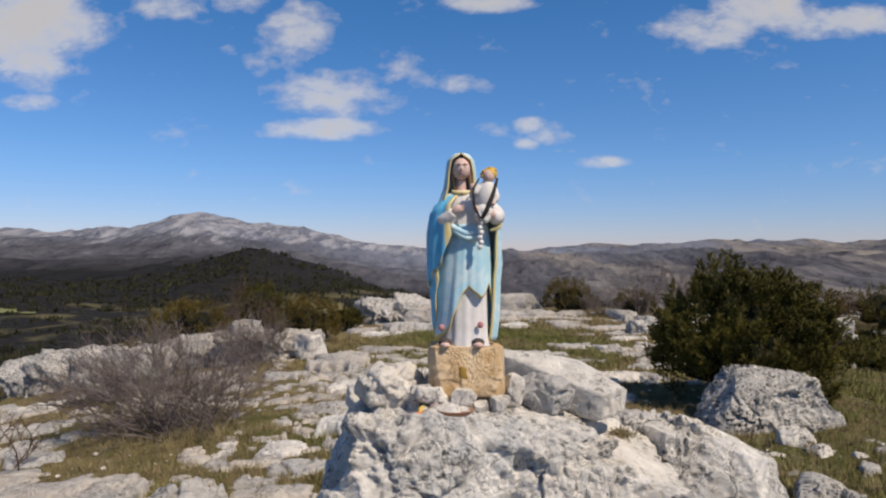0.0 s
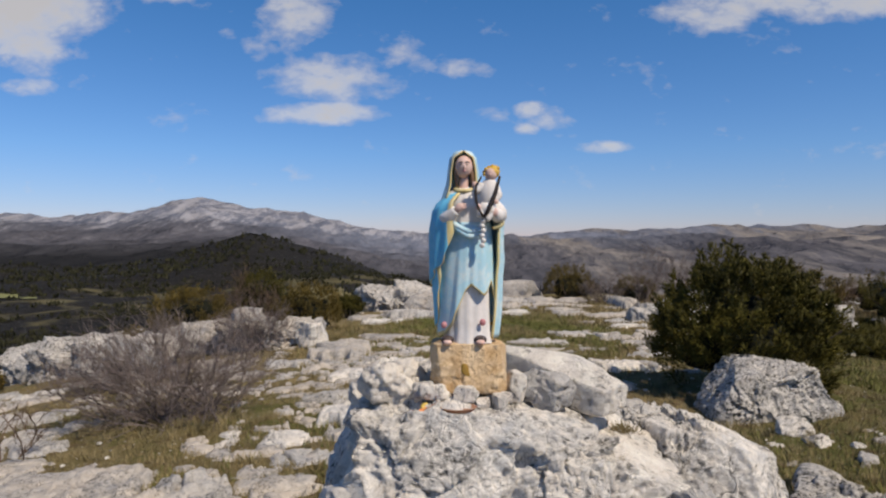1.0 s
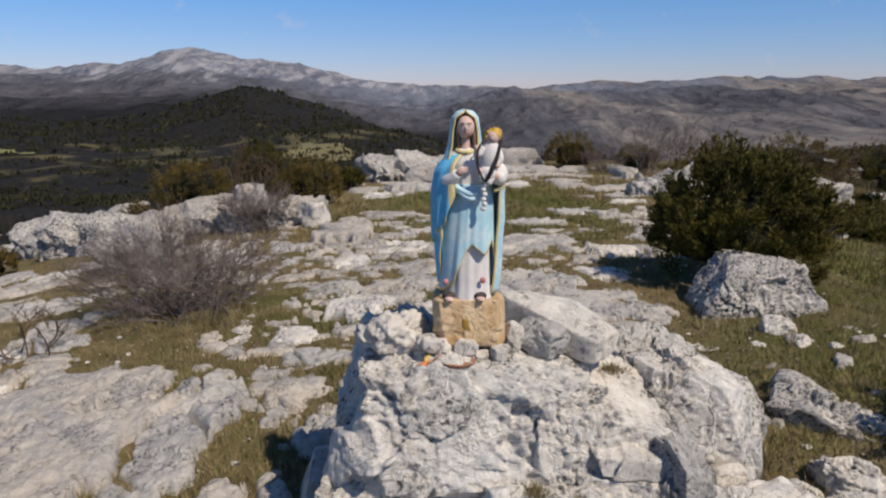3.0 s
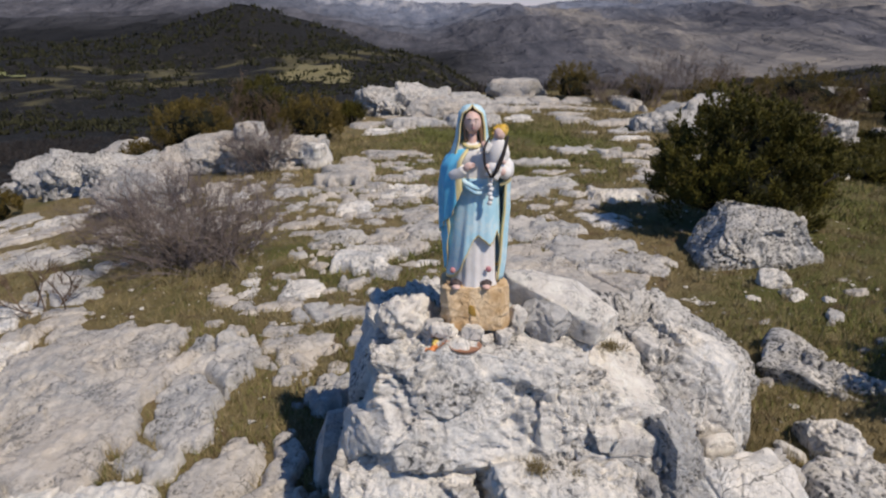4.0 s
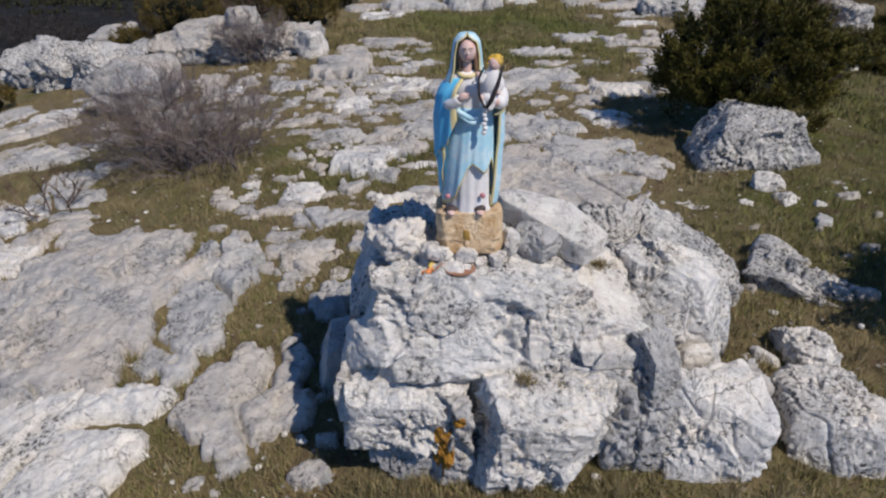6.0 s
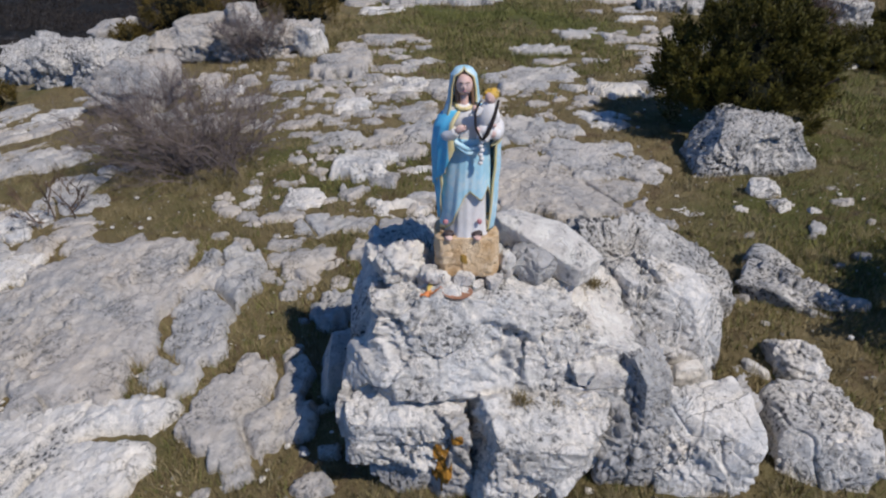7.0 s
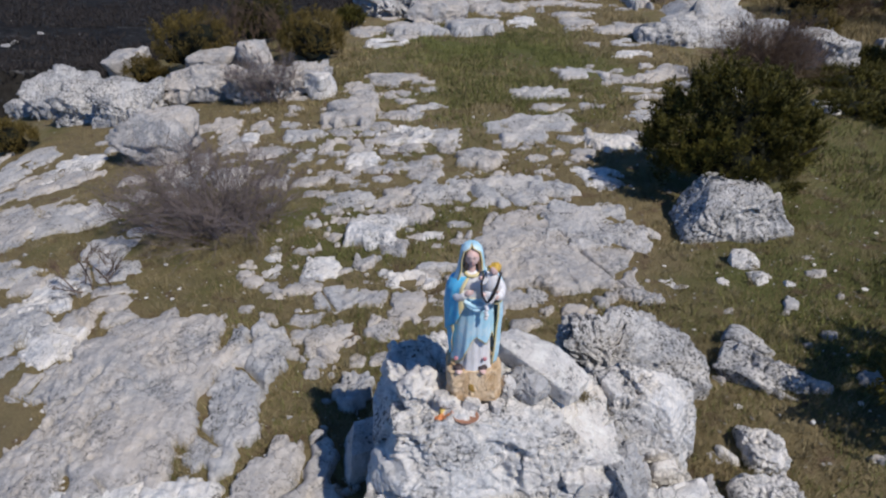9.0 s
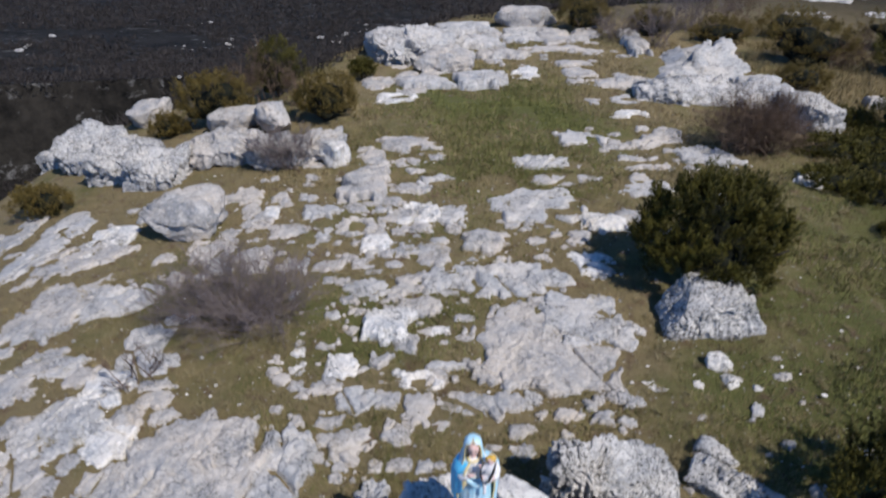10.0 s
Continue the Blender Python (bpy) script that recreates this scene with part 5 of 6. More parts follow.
def scatter_rock():
    """Small scraps of bedrock between the larger slabs."""
    rng = np.random.default_rng(5)
    vs, fs, n, seed = [], [], 0, 900
    for x0, x1, y0, y1, count, small, large in ((-2.7, 2.4, 5.2, 12.0, 420, 0.06, 0.36), (-10.5, -4.2, 5.0, 12.8, 150, 0.15, 0.6), (-3.0, 6.2, 17.5, 26.5, 90, 0.25, 0.9), (1.2, 5.6, 10.4, 16.0, 40, 0.15, 0.5),
                                                (-4.5, -0.5, 9.6, 15.0, 120, 0.15, 0.6), (2.2, 5.0, 3.6, 7.2, 26, 0.08, 0.25), (-1.7, -0.8, 2.9, 5.3, 30, 0.06, 0.22), (-6.5, -3.4, 3.6, 7.0, 50, 0.15, 0.6)):
        xs, ys = rng.uniform(x0, x1, count), rng.uniform(y0, y1, count)
        ws = small + (large - small) * rng.random(count) ** 1.8
        bad = covered(xs, ys, 1.05) | (((xs - 1.3) / 2.1) ** 2 + ((ys - 17.0) / 4.5) ** 2 < 1)
        for x, y, w, b in zip(xs, ys, ws, bad):
            seed += 1
            if b:
                continue
            d = w * rng.uniform(0.5, 1.0)
            COVER.append((x, y, w * 0.45, d * 0.45))
            v, f, z = slab_shape(x, y, w, d, 0.03 + 0.07 * w, seed, max(0.012, min(w, d) / 9))
            vs.append(v + np.array((x, y, z))), fs.append(f + n)
            n += len(v)
    put("small_rock_slabs", mesh_of("small_rock_slabs", np.concatenate(vs), np.concatenate(fs), STONE_WORN), (0, 0, 0), ground, "scraps of pale bedrock showing through the turf", "", "", "stuff")


scatter_rock()


def scatter_pebbles():
    rng = np.random.default_rng(6)
    count = 1400
    x, y = rng.uniform(-6, 6, count), 2.4 + 12 * rng.random(count) ** 1.3
    keep = ~covered(x, y, 0.9)
    x, y = x[keep], y[keep]
    z = land(x, y)
    d, f = ball(1)
    vs, fs = [], []
    for k in range(len(x)):
        size = 0.008 + 0.03 * rng.random() ** 3
        vs.append(d * np.array((1, rng.uniform(0.6, 1), rng.uniform(0.4, 0.8))) * size * (1 + 0.25 * rng.normal(size=(len(d), 1))) + np.array((x[k], y[k], z[k] + 0.01)))
        fs.append(f + k * len(d))
    put("pebbles", mesh_of("pebbles", np.concatenate(vs), np.concatenate(fs), STONE_PALE, None, False), (0, 0, 0), None, "small pale stones strewn in the turf", "pebbles", "", "stuff")


scatter_pebbles()


# ---- plants ----
def spindles(base, way, length, width):
    """Needle sprays: three-sided, widest below the middle. Arrays in, vertices and triangles out."""
    n = len(base)
    way = way / np.linalg.norm(way, axis=1, keepdims=True)
    ref = np.where(np.abs(way[:, 2:]) > 0.9, np.array([[1.0, 0, 0]]), np.array([[0, 0, 1.0]]))
    s = np.cross(way, ref)
    s /= np.linalg.norm(s, axis=1, keepdims=True)
    u = np.cross(s, way)
    mid = base + way * (length * 0.4)[:, None]
    v = [base]
    for k in range(3):
        a = k * 2.0944
        v.append(mid + (math.cos(a) * s + math.sin(a) * u) * width[:, None])
    v.append(base + way * length[:, None])
    v = np.stack(v, 1).reshape(-1, 3)
    t = np.array([[0, 2, 1], [0, 3, 2], [0, 1, 3], [4, 1, 2], [4, 2, 3], [4, 3, 1]])
    return v, (np.arange(n)[:, None, None] * 5 + t).reshape(-1, 3)


def tubes(lines, radius, sides=3):
    """Thin branches: lines (N, points, 3), radius (N, points)."""
    n, k = lines.shape[:2]
    t = np.gradient(lines, axis=1)
    t /= np.linalg.norm(t, axis=2, keepdims=True) + 1e-9
    s = np.cross(t, np.array([0.31, 0.95, 0.02]))
    s /= np.linalg.norm(s, axis=2, keepdims=True) + 1e-9
    u = np.cross(s, t)
    rings = [lines + radius[..., None] * (math.cos(a) * s + math.sin(a) * u) for a in np.arange(sides) * 2 * math.pi / sides]
    v = np.stack(rings, 2).reshape(-1, 3)
    f = grid_faces(k, sides, True)
    return v, (np.arange(n)[:, None, None] * (k * sides) + f).reshape(-1, 4)


def juniper(x, y, half, seed, label, mat=None, tufts=260, per=34, name="juniper_bush", spray=1.0):
    """A dense evergreen: stems, a near-black hull for the shade inside and many upright tufts of needle sprays."""
    rng = np.random.default_rng(seed)
    z = ground_z(x, y)
    half = np.array(half, float)
    bush = empty(name, (x, y, z), label, "bush")
    COVER.append((x, y, half[0] * 0.8, half[1] * 0.8))
    d = rng.normal(size=(tufts, 3))
    d[:, 2] = np.abs(d[:, 2]) * 1.15 - 0.35
    d /= np.linalg.norm(d, axis=1, keepdims=True)
    lumps = rng.normal(size=(16, 3)) * np.array([1, 1, 0.8]) + np.array([0, 0, 0.5])
    lumps /= np.linalg.norm(lumps, axis=1, keepdims=True)

    def clump(way):
        return 0.30 * (np.exp(((way @ lumps.T) - 1) * 14) * np.linspace(0.4, 1.0, 16)).max(1) - 0.08
    swell = 0.80 + 0.12 * grain(d * 2.2, seed) + clump(d) + rng.uniform(-0.12, 0.08, tufts)

    def skirt(way):
        return np.where(way[:, 2] < 0.25, np.minimum(1 / np.sqrt(np.maximum(1 - way[:, 2] ** 2, 0.2)), 1.35), 1.0)
    root = d * half * np.stack([skirt(d), skirt(d), 0 * d[:, 0] + 1], 1) * swell[:, None] * np.array([1, 1, 1.0]) + np.array([0, 0, half[2] * 0.62])
    root[:, 2] = np.maximum(root[:, 2], 0.04)
    axis = d * 0.55 + np.array([0, 0, 0.75]) + rng.normal(size=(tufts, 3)) * 0.18
    axis /= np.linalg.norm(axis, axis=1, keepdims=True)
    tall = rng.uniform(0.16, 0.38, tufts) * (half.mean() / 1.1) ** 0.6
    k = np.repeat(np.arange(tufts), per)
    u = rng.random(len(k))
    out = rng.normal(size=(len(k), 3))
    out -= (out * axis[k]).sum(1, keepdims=True) * axis[k]
    out /= np.linalg.norm(out, axis=1, keepdims=True)
    fat = (1 - u ** 1.5) * 0.085 * spray * rng.random(len(k)) ** 0.5
    base = root[k] + axis[k] * (u * tall[k] - 0.06)[:, None] + out * fat[:, None]
    way = axis[k] * 1.0 + out * 0.75 + rng.normal(size=(len(k), 3)) * 0.25
    v, f = spindles(base, way, rng.uniform(0.045, 0.10, len(k)) * spray, rng.uniform(0.006, 0.013, len(k)) * spray)
    put("crown", mesh_of("crown", v, f, mat or JUNIPER, None, False), (0, 0, 0), bush).matrix_parent_inverse = Matrix()
    # closed dark hull added to stand for the shade inside the bush
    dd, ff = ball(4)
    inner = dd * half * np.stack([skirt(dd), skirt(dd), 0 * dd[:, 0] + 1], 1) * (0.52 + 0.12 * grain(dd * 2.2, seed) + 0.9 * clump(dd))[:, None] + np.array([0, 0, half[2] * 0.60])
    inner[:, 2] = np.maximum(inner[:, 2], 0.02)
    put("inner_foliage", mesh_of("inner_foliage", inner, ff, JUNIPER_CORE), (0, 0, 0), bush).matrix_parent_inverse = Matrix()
    m = 7
    way = rng.normal(size=(m, 3)) * np.array([1, 1, 0.0])
    s = np.linspace(0, 1, 5)[None, :, None]
    lines = way[:, None] * half[0] * 0.3 * s + np.array([0, 0, half[2] * 0.9]) * s - np.array([0, 0, 0.08])
    v, f = tubes(lines, np.broadcast_to(np.linspace(0.05, 0.015, 5), (m, 5)), 6)
    put("trunk", mesh_of("trunk", v, f, BARK), (0, 0, 0), bush).matrix_parent_inverse = Matrix()
    return bush


def bare_shrub(x, y, half, seed, label, mat=None, stems=46, name="bare_shrub", thick=1.0, up=0.6):
    """A leafless shrub: stems fan out from the root, and fork twice."""
    rng = np.random.default_rng(seed)
    z = ground_z(x, y)
    half = np.array(half, float)
    bush = empty(name, (x, y, z), label, "shrub")
    s5 = np.linspace(0, 1, 6)
    way = rng.normal(size=(stems, 3))
    way[:, 2] = np.abs(way[:, 2]) * 0.8 + up
    way /= np.linalg.norm(way, axis=1, keepdims=True)
    tip = way * half * rng.uniform(0.75, 1.1, (stems, 1)) * np.array([1.15, 1.15, 1.15])
    root = np.stack([rng.normal(size=stems) * 0.25 * half[0], rng.normal(size=stems) * 0.25 * half[1], np.full(stems, -0.05)], 1)
    bow = rng.normal(size=(stems, 3)) * 0.10
    lines = root[:, None] + (tip - root)[:, None] * s5[None, :, None] + bow[:, None] * np.sin(np.pi * s5)[None, :, None]
    lines[:, :, 2] += (np.sin(np.pi * s5) * 0.06)[None]
    radius = np.broadcast_to(np.linspace(0.011, 0.004, 6), (stems, 6)) * thick
    def fork(parents, each, reach, r0, points):
        n = len(parents) * each
        k = np.repeat(np.arange(len(parents)), each)
        at = rng.uniform(0.3, 1.0, n) * (parents.shape[1] - 1)
        i = np.minimum(at.astype(int), parents.shape[1] - 2)
        w = (at - i)[:, None]
        start = parents[k, i] * (1 - w) + parents[k, i + 1] * w
        along = parents[k, -1] - parents[k, 0]
        along /= np.linalg.norm(along, axis=1, keepdims=True) + 1e-9
        go = along * 0.8 + rng.normal(size=(n, 3)) * 0.55 + np.array([0, 0, 0.25])
        go /= np.linalg.norm(go, axis=1, keepdims=True)
        s = np.linspace(0, 1, points)
        length = reach * rng.uniform(0.5, 1.3, n)
        kink = rng.normal(size=(n, points, 3)) * 0.07 * length[:, None, None] * s[None, :, None]
        return start[:, None] + go[:, None] * (length[:, None] * s)[..., None] + kink, np.broadcast_to(np.linspace(r0, r0 * 0.45, points), (n, points)) * thick

    size = float(half.mean())
    second, r2 = fork(lines, 9, 0.34 * size, 0.0045, 4)
    third, r3 = fork(second, 7, 0.20 * size, 0.0024, 3)
    for k in range(stems):
        v1, f1 = tubes(lines[k:k + 1], radius[k:k + 1], 4)
        v2, f2 = tubes(second[9 * k:9 * k + 9], r2[9 * k:9 * k + 9])
        v3, f3 = tubes(third[63 * k:63 * k + 63], r3[63 * k:63 * k + 63])
        me = mesh_of("branch", np.concatenate([v1, v2, v3]), np.concatenate([f1, f2 + len(v1), f3 + len(v1) + len(v2)]), mat or TWIG_GREY)
        put("branch", me, (0, 0, 0), bush).matrix_parent_inverse = Matrix()
    return bush


juniper(4.20, 9.25, (1.35, 1.05, 1.12), 1, "dense dark green juniper bush behind a boulder", None, 560, 66)
juniper(4.70, 4.20, (1.0, 0.95, 0.78), 2, "dark green juniper bush in the turf", None, 300, 40)
# low bushes added at the right to darken turf that lies in shade
for x, y, hx, hz in ((8.9, 12.1, 0.9, 0.14), (9.7, 11.5, 0.9, 0.14), (9.4, 13.4, 0.9, 0.16), (10.4, 12.8, 1.1, 0.2), (8.4, 10.6, 0.6, 0.12), (8.0, 12.8, 0.8, 0.14), (8.7, 14.5, 0.9, 0.16), (9.9, 14.7, 1.0, 0.18), (9.9, 16.4, 0.9, 0.2), (10.9, 15.2, 1.0, 0.2)):
    juniper(x, y, (hx, hx * 0.75, hz), int(x * 10), "low dark green scrub added to stand for shaded turf", JUNIPER, 130, 30)
juniper(-6.75, 17.9, (1.15, 0.8, 0.95), 3, "olive brown juniper bush on the cliff edge", JUNIPER_BROWN, 260, 28)
juniper(-8.1, 17.6, (0.6, 0.5, 0.40), 4, "low golden green juniper bush on the cliff edge", JUNIPER_BROWN, 110, 28)
juniper(-5.4, 19.8, (0.85, 0.7, 1.15), 5, "upright green juniper bush on the cliff edge", JUNIPER, 220, 28)
juniper(-3.55, 17.3, (0.95, 0.75, 0.78), 6, "olive juniper bush among white rocks", JUNIPER_BROWN, 240, 28)
juniper(-9.6, 13.6, (0.75, 0.5, 0.48), 7, "low olive juniper bush by the cliff rocks", JUNIPER_BROWN, 140, 28)
juniper(4.9, 26.2, (1.15, 0.8, 0.80), 8, "yellow green bush at the far brink", JUNIPER_BROWN, 200, 28)
juniper(7.3, 25.5, (0.9, 0.8, 0.60), 9, "olive bush at the far brink", JUNIPER_BROWN, 140, 28)
juniper(11.3, 15.5, (1.1, 1.1, 1.0), 10, "dark juniper bush in the turf", JUNIPER, 240, 28)
juniper(11.5, 22.0, (1.6, 1.2, 1.0), 11, "olive scrub behind the limestone humps", JUNIPER_BROWN, 240, 28)
juniper(14.5, 21.0, (1.5, 1.2, 0.9), 12, "dark scrub on the falling slope", JUNIPER, 220, 28)
bare_shrub(-3.35, 8.2, (1.45, 0.9, 0.92), 21, "wide leafless grey shrub in dry grass", None, 85, thick=0.85)
bare_shrub(-3.95, 14.1, (0.85, 0.5, 0.95), 22, "leafless grey shrub against white ledges", None, 34)
bare_shrub(6.95, 14.6, (1.30, 0.85, 1.15), 23, "dense brown leafless shrub beside a tall rock", TWIG_BROWN, 120)
bare_shrub(7.2, 23.6, (1.1, 0.9, 1.7), 24, "tall thin leafless shrub at the far brink", None, 20, up=1.2)
bare_shrub(9.2, 26.0, (1.6, 1.0, 1.6), 25, "tall thin leafless shrub at the far brink", None, 24, up=1.2)
bare_shrub(-4.55, 6.9, (0.40, 0.30, 0.50), 26, "small leafless sapling between slabs", TWIG_BROWN, 7)
bare_shrub(-5.8, 19.0, (1.0, 0.7, 1.5), 27, "thin leafless shrub between the junipers", TWIG_BROWN, 16, up=1.2)


def blades(x, y, height, lean, mat, name, label, width=0.006, seed=0):
    """Grass: three-cornered blades on the ground."""
    rng = np.random.default_rng(seed)
    n = len(x)
    z = land(x, y) - 0.01 + 0.035 * rough(flat3(x, y, 1.3), 61, 4)
    a = rng.uniform(0, 2 * np.pi, n)
    side = np.stack([np.cos(a), np.sin(a), np.zeros(n)], 1) * width
    tip = rng.normal(size=(n, 3)) * lean
    tip[:, 2] = height
    b = np.stack([x, y, z], 1)
    v = np.stack([b - side, b + side, b + tip], 1).reshape(-1, 3)
    put(name, mesh_of(name, v, np.arange(3 * n).reshape(-1, 3), mat, None, False), (0, 0, 0), None, label, "grass", "", "stuff")


def grow_grass():
    rng = np.random.default_rng(8)
    n = 150000
    r = 2.3 + 14 * rng.random(n) ** 1.4
    a = rng.uniform(-0.72, 0.72, n)
    x, y = r * np.sin(a), r * np.cos(a)
    keep = ~covered(x, y, 0.92)
    x, y, r = x[keep], y[keep], r[keep]
    tall = 0.02 + 0.045 * rng.random(len(x)) * (0.6 + 0.8 * (grain(flat3(x, y, 1.2), 71) > 0))
    blades(x, y, tall * (1 + r * 0.03), 0.02, GRASS, "grass", "short patchy green and straw turf", 0.005, 9)
    n = 42000
    x, y = rng.uniform(-2.6, 4.4, n), rng.uniform(2.35, 6.2, n)
    keep = ~covered(x, y, 0.92) & (grain(flat3(x, y, 2.3), 74) > -0.35)
    x, y = x[keep], y[keep]
    half = np.arange(len(x)) % 5 < 3
    for part_, mat, label in ((half, GRASS_GREEN, "fresh green grass round the outcrop"), (~half, GRASS_DRY, "bleached dry grass round the outcrop")):
        blades(x[part_], y[part_], rng.uniform(0.03, 0.11, part_.sum()), 0.04, mat, "grass", label, 0.0045, 21)
    n = 70000
    x, y = rng.uniform(-4.5, 15, n), rng.uniform(12.5, 28, n)
    keep = ~covered(x, y, 0.95) & (grain(flat3(x, y, 0.8), 73) > -0.3)
    x, y = x[keep], y[keep]
    blades(x, y, rng.uniform(0.04, 0.15, len(x)) * (1 + 0.9 * (x > 8.5)), 0.06, GRASS, "grass", "rough green and straw grass towards the brink", 0.012, 20)
    n = 60000
    spot = np.array([(1.3, 16.5, 2.6, 4.2), (5.6, 5.6, 1.8, 1.8), (7.0, 9.0, 2.6, 2.6), (-0.6, 8.6, 1.4, 1.6), (1.6, 13.0, 2.0, 1.2)])
    k = rng.choice(len(spot), n, p=[0.42, 0.16, 0.24, 0.08, 0.10])
    x, y = spot[k, 0] + rng.normal(size=n) * 0.6 * spot[k, 2], spot[k, 1] + rng.normal(size=n) * 0.6 * spot[k, 3]
    keep = ~covered(x, y, 1.0) & (grain(flat3(x, y, 1.1), 72) > -0.35)
    x, y = x[keep], y[keep]
    blades(x, y, rng.uniform(0.04, 0.13, len(x)), 0.04, GRASS_GREEN, "green_grass", "fresh green spring grass in the turf", 0.009, 19)
    m = 900
    r = 2.3 + 12 * rng.random(m) ** 1.2
    a = rng.uniform(-0.7, 0.7, m)
    tx, ty = r * np.sin(a), r * np.cos(a)
    spots = [(-0.55 + 0.05 * k, 2.85 + 0.03 * (k % 3)) for k in range(8)] + [(0.85 + 0.05 * k, 2.7) for k in range(4)] + [(-4.3 + 0.07 * k, 7.45 + 0.11 * (k % 7)) for k in range(34)]
    tx, ty = np.concatenate([tx, [q[0] for q in spots]]), np.concatenate([ty, [q[1] for q in spots]])
    keep = ~covered(tx, ty, 1.0)
    keep[m:] = True
    tx, ty = tx[keep], ty[keep]
    # turf caught in the hollows of the slabs
    c = np.array([q for q in COVER if q[2] > 0.3 and q[1] < 16 and q[2] < 1.2])
    pick = rng.integers(0, len(c), 260)
    a, d = rng.uniform(0, 2 * np.pi, 260), rng.uniform(0.55, 0.98, 260)
    tx = np.concatenate([tx, c[pick, 0] + np.cos(a) * d * c[pick, 2]])
    ty = np.concatenate([ty, c[pick, 1] + np.sin(a) * d * c[pick, 3]])
    k = np.repeat(np.arange(len(tx)), 45)
    x, y = tx[k] + rng.normal(size=len(k)) * 0.035, ty[k] + rng.normal(size=len(k)) * 0.035
    blades(x, y, rng.uniform(0.05, 0.15, len(k)), 0.05, GRASS_DRY, "dry_grass_tufts", "tufts of bleached dry grass between the slabs", 0.0035, 10)


grow_grass()


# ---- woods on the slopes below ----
# both woods hold the cloud shade over the valley in their dark colours
FAR_WOODS = leaf_material("cloud_shaded_woods", (0.006, 0.009, 0.005), (0.055, 0.052, 0.026), 0.9)
WOODS = leaf_material("bare_woods", (0.010, 0.009, 0.009), (0.065, 0.056, 0.052), 0.9)


def grow_woods():
    """Leafless woods with pale rocks on the near slopes, woods on the far ones, dark for cloud shade."""
    rng = np.random.default_rng(12)
    n = 21000
    r, a = 22 * (260 / 22) ** rng.random(n), rng.uniform(-0.80, 0.25, n)
    x, y = r * np.sin(a), r * np.cos(a)
    keep = (y - brink(x) > 0.9) & (grain(flat3(x, y, 1 / 14.0), 81) > -0.5)
    x, y, r = x[keep], y[keep], r[keep]
    k = np.repeat(np.arange(len(x)), 9)
    size = (rng.uniform(0.25, 0.7, len(x)) * (0.4 + r / 100))[k]
    base = np.stack([x, y, land(x, y)], 1)[k] + rng.normal(size=(len(k), 3)) * size[:, None] * np.array([0.45, 0.45, 0.15])
    way = rng.normal(size=(len(k), 3)) * 0.75 + np.array([0, 0, 0.9])
    v, f = spindles(base, way, size * rng.uniform(0.6, 1.5, len(k)), size * rng.uniform(0.03, 0.09, len(k)))
    put("near_woods", mesh_of("near_woods", v, f, WOODS, None, False), (0, 0, 0), None, "leafless scrub woods on the valley slopes, coloured dark for cloud shade", "woods", "", "stuff")
    d, f = ball(2)
    n = 700
    r, a = 26 * (150 / 26) ** rng.random(n), rng.uniform(-0.80, 0.2, n)
    x, y = r * np.sin(a), r * np.cos(a)
    keep = (y - brink(x) > 2.5) & (grain(flat3(x, y, 1 / 17.0), 79) > 0.05)
    x, y, r = x[keep], y[keep], r[keep]
    size = (0.05 + 0.24 * rng.random(len(x)) ** 3) * (0.4 + r / 90)
    lump = 1 + 0.22 * rng.normal(size=(len(x), len(d), 1)).clip(-1.5, 1.5)
    v = d[None] * lump * size[:, None, None] * np.array([1.2, 0.8, 0.7]) + np.stack([x, y, land(x, y) + 0.3 * size], 1)[:, None]
    put("slope_rocks", mesh_of("slope_rocks", v.reshape(-1, 3), (np.arange(len(x))[:, None, None] * len(d) + f).reshape(-1, 3), STONE_DARK, None, False), (0, 0, 0), None, "pale rocks among the woods on the valley slopes", "rocks", "", "stuff")
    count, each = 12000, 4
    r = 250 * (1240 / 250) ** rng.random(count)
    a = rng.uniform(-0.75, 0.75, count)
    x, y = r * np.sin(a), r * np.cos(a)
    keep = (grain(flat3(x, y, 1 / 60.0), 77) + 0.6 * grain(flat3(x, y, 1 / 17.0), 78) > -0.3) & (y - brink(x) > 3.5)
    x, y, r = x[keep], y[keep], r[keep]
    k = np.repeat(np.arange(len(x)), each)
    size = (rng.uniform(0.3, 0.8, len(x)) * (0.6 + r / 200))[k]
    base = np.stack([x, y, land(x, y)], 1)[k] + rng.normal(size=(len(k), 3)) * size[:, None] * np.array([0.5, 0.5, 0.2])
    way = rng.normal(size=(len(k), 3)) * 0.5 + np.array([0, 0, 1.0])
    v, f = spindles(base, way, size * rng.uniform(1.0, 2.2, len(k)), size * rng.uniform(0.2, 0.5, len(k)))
    put("far_woods", mesh_of("far_woods", v, f, FAR_WOODS, None, False), (0, 0, 0), None, "woods on the far slopes, coloured dark for cloud shade", "woods", "", "stuff")


grow_woods()


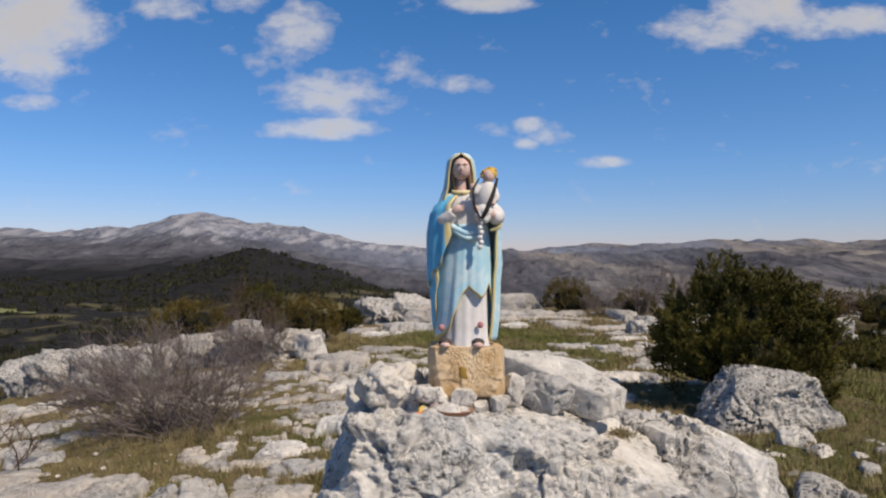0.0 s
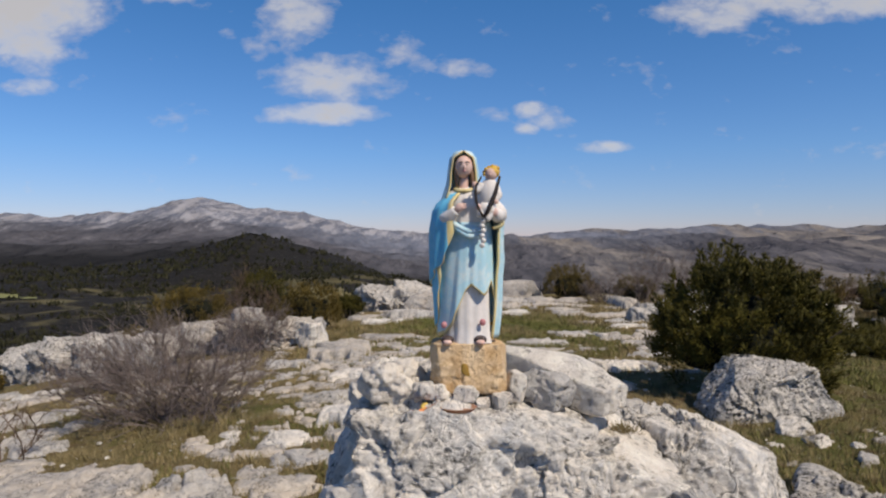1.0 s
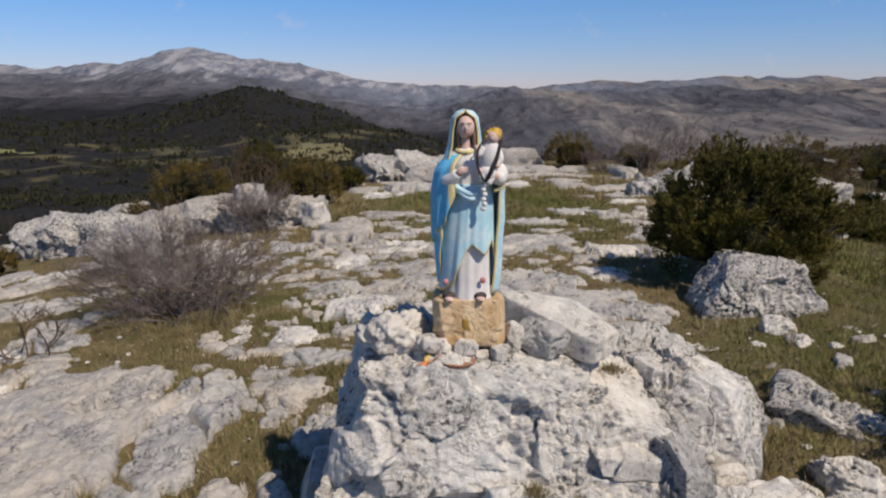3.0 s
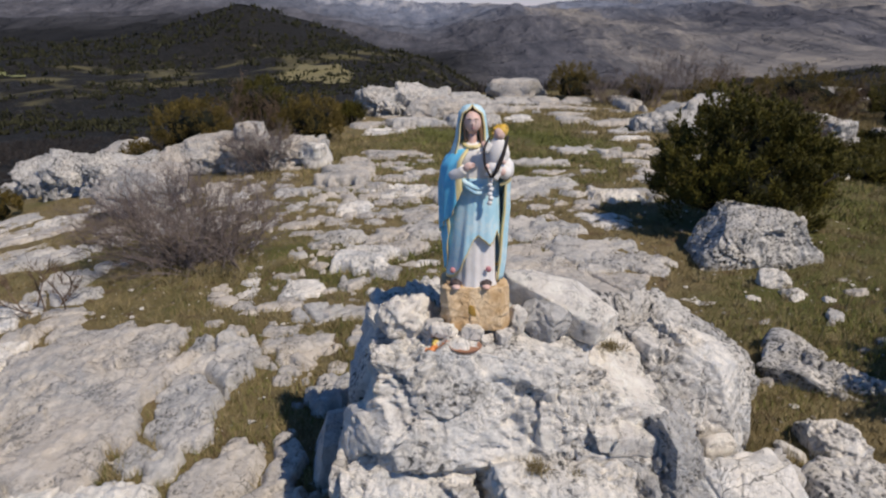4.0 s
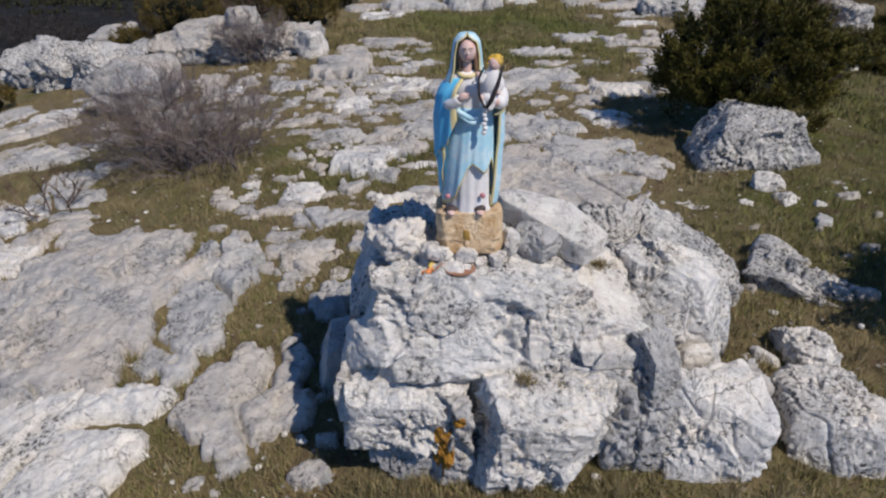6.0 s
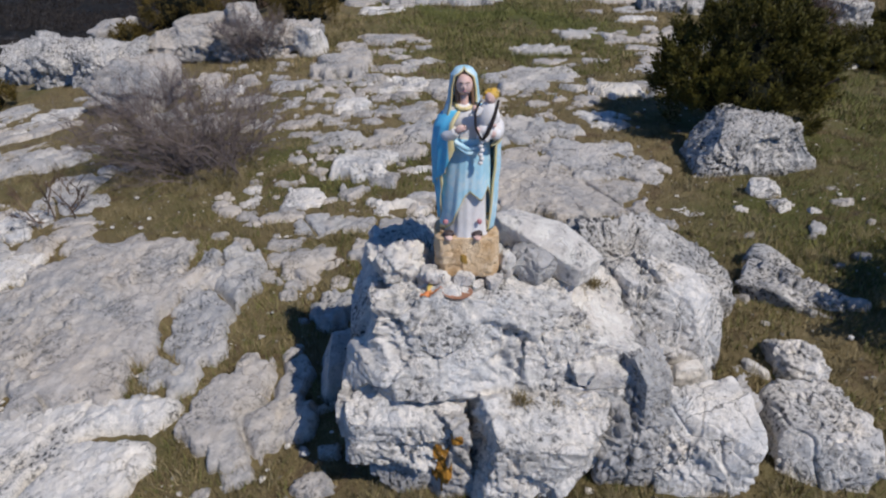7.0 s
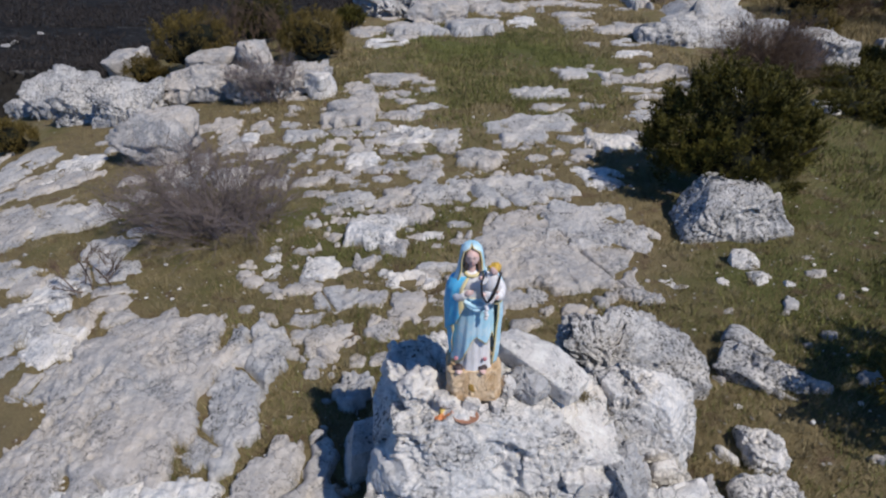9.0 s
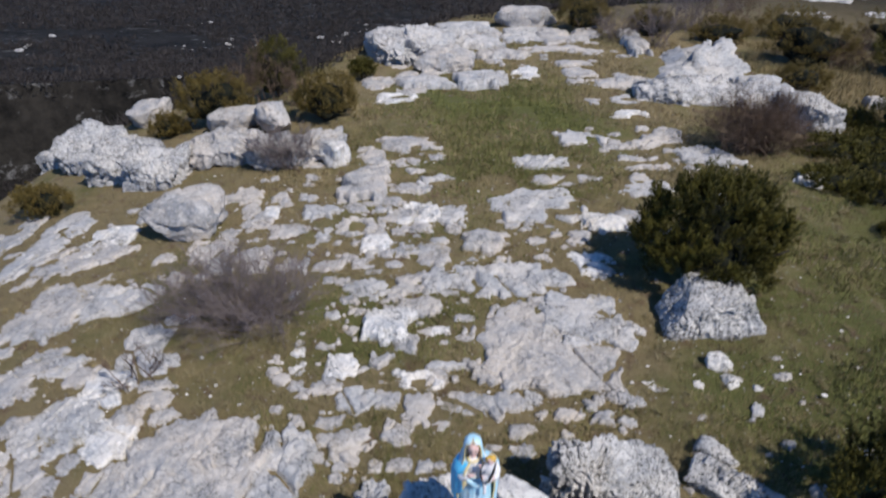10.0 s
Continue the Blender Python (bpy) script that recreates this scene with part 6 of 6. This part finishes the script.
# ---- meadows in the valley ----
def meadow(bearing0, bearing1, r0, r1, label, light, dark, seed):
    """An open field that lies on the valley floor."""
    mat = material("meadow", lambda t, p: mix(t, noise_tex(t, p, 0.05, 6, 0.6), dark, light), 0.95)
    a = np.linspace(math.atan((bearing0 - 784) / 1184.5), math.atan((bearing1 - 784) / 1184.5), 70)
    r = np.linspace(r0, r1, 40)
    R, A = np.meshgrid(r, a, indexing="ij")
    u, w = (A - a.mean()) / np.ptp(a) * 2, (R - r.mean()) / np.ptp(r) * 2
    inside = (1.0 - u ** 2 - w ** 2 + 0.8 * rough(np.stack([u.ravel() * 2, w.ravel() * 2, 0 * u.ravel() + seed], 1), seed, 3).reshape(u.shape)) > 0.15
    keep = (inside[:-1, :-1] & inside[1:, :-1] & inside[:-1, 1:] & inside[1:, 1:]).ravel()
    x, y = (R * np.sin(A)).ravel(), (R * np.cos(A)).ravel()
    me = mesh_of("meadow", np.stack([x, y, land(x, y) + 0.002 * r1], 1), grid_faces(40, 70)[keep], mat)
    put("meadow", me, (0, 0, 0), None, label, "field", "", "structure")


meadow(-220, 62, 640, 820, "pale green meadow in the valley", (0.22, 0.22, 0.085), (0.15, 0.16, 0.06), 1)
meadow(-330, -60, 52, 58, "bare brown field in the valley", (0.17, 0.115, 0.075), (0.12, 0.08, 0.05), 2)
meadow(500, 640, 470, 640, "dry straw coloured clearing on the hillside", (0.24, 0.20, 0.10), (0.12, 0.11, 0.05), 3)

# ---- more scrub on the far side and small plants in the rock ----
for k, (x, y, hx, hz, mat) in enumerate(((9.6, 24.5, 1.2, 0.55, JUNIPER_BROWN), (12.4, 25.5, 1.4, 0.7, JUNIPER_BROWN), (10.2, 19.3, 0.9, 0.45, JUNIPER_BROWN), (13.3, 17.6, 1.0, 0.7, JUNIPER), (15.6, 24.0, 1.5, 0.9, JUNIPER_BROWN), (-2.9, 20.6, 0.45, 0.4, JUNIPER))):
    juniper(x, y, (hx, hx * 0.8, hz), 40 + k, "low olive scrub in dry grass behind the limestone humps" if k < 5 else "small green juniper below the far wall", mat, 130, 26)
bare_shrub(5.9, 24.8, (1.0, 0.8, 0.9), 51, "thin leafless shrub at the far brink", None, 22, up=0.9)
bare_shrub(10.8, 27.2, (1.5, 1.0, 1.2), 52, "thin leafless shrub at the far brink", TWIG_BROWN, 26, up=0.9)
bare_shrub(12.6, 21.8, (1.3, 1.0, 0.9), 53, "brown leafless shrub in dry grass", TWIG_BROWN, 30)
bare_shrub(-4.6, 18.6, (0.6, 0.5, 1.0), 54, "thin leafless shrub between the junipers", TWIG_BROWN, 12, up=1.2)


def tuft(x, y, z, count, reach, mat, label, seed, name="grass_tuft"):
    """A clump of blades rooted in a hollow of the rock."""
    rng = np.random.default_rng(seed)
    base = rng.normal(size=(count, 3)) * np.array([0.03, 0.02, 0.004])
    way = rng.normal(size=(count, 3)) * 0.6 + np.array([0, -0.3, 1.0])
    v, f = spindles(base, way, rng.uniform(0.4, 1.0, count) * reach, rng.uniform(0.0015, 0.003, count))
    put(name, mesh_of(name, v, f, mat, None, False), (x, y, z), None, label, "plant", "", "stuff")


tuft(0.42, 2.94, rest(0.42, 2.94) - 0.02, 200, 0.10, GRASS, "small green grass tuft in a hollow of the outcrop", 1)
tuft(1.47, 3.55, rest(1.47, 3.50) - 0.01, 220, 0.09, GRASS, "small mossy tuft in a hollow of the outcrop", 2)
tuft(0.96, 3.66, rest(0.96, 3.66) - 0.01, 160, 0.09, GRASS, "small green tuft in a cleft of the outcrop", 3)
tuft(0.62, 2.95, rest(0.62, 2.95) - 0.01, 60, 0.06, GRASS, "small green cushion plant on the outcrop", 4)
tuft(-0.10, 3.62, rest(-0.10, 3.62) - 0.01, 60, 0.22, JUNIPER, "small leafy green sprig behind the statue base", 5, "wild_plant")
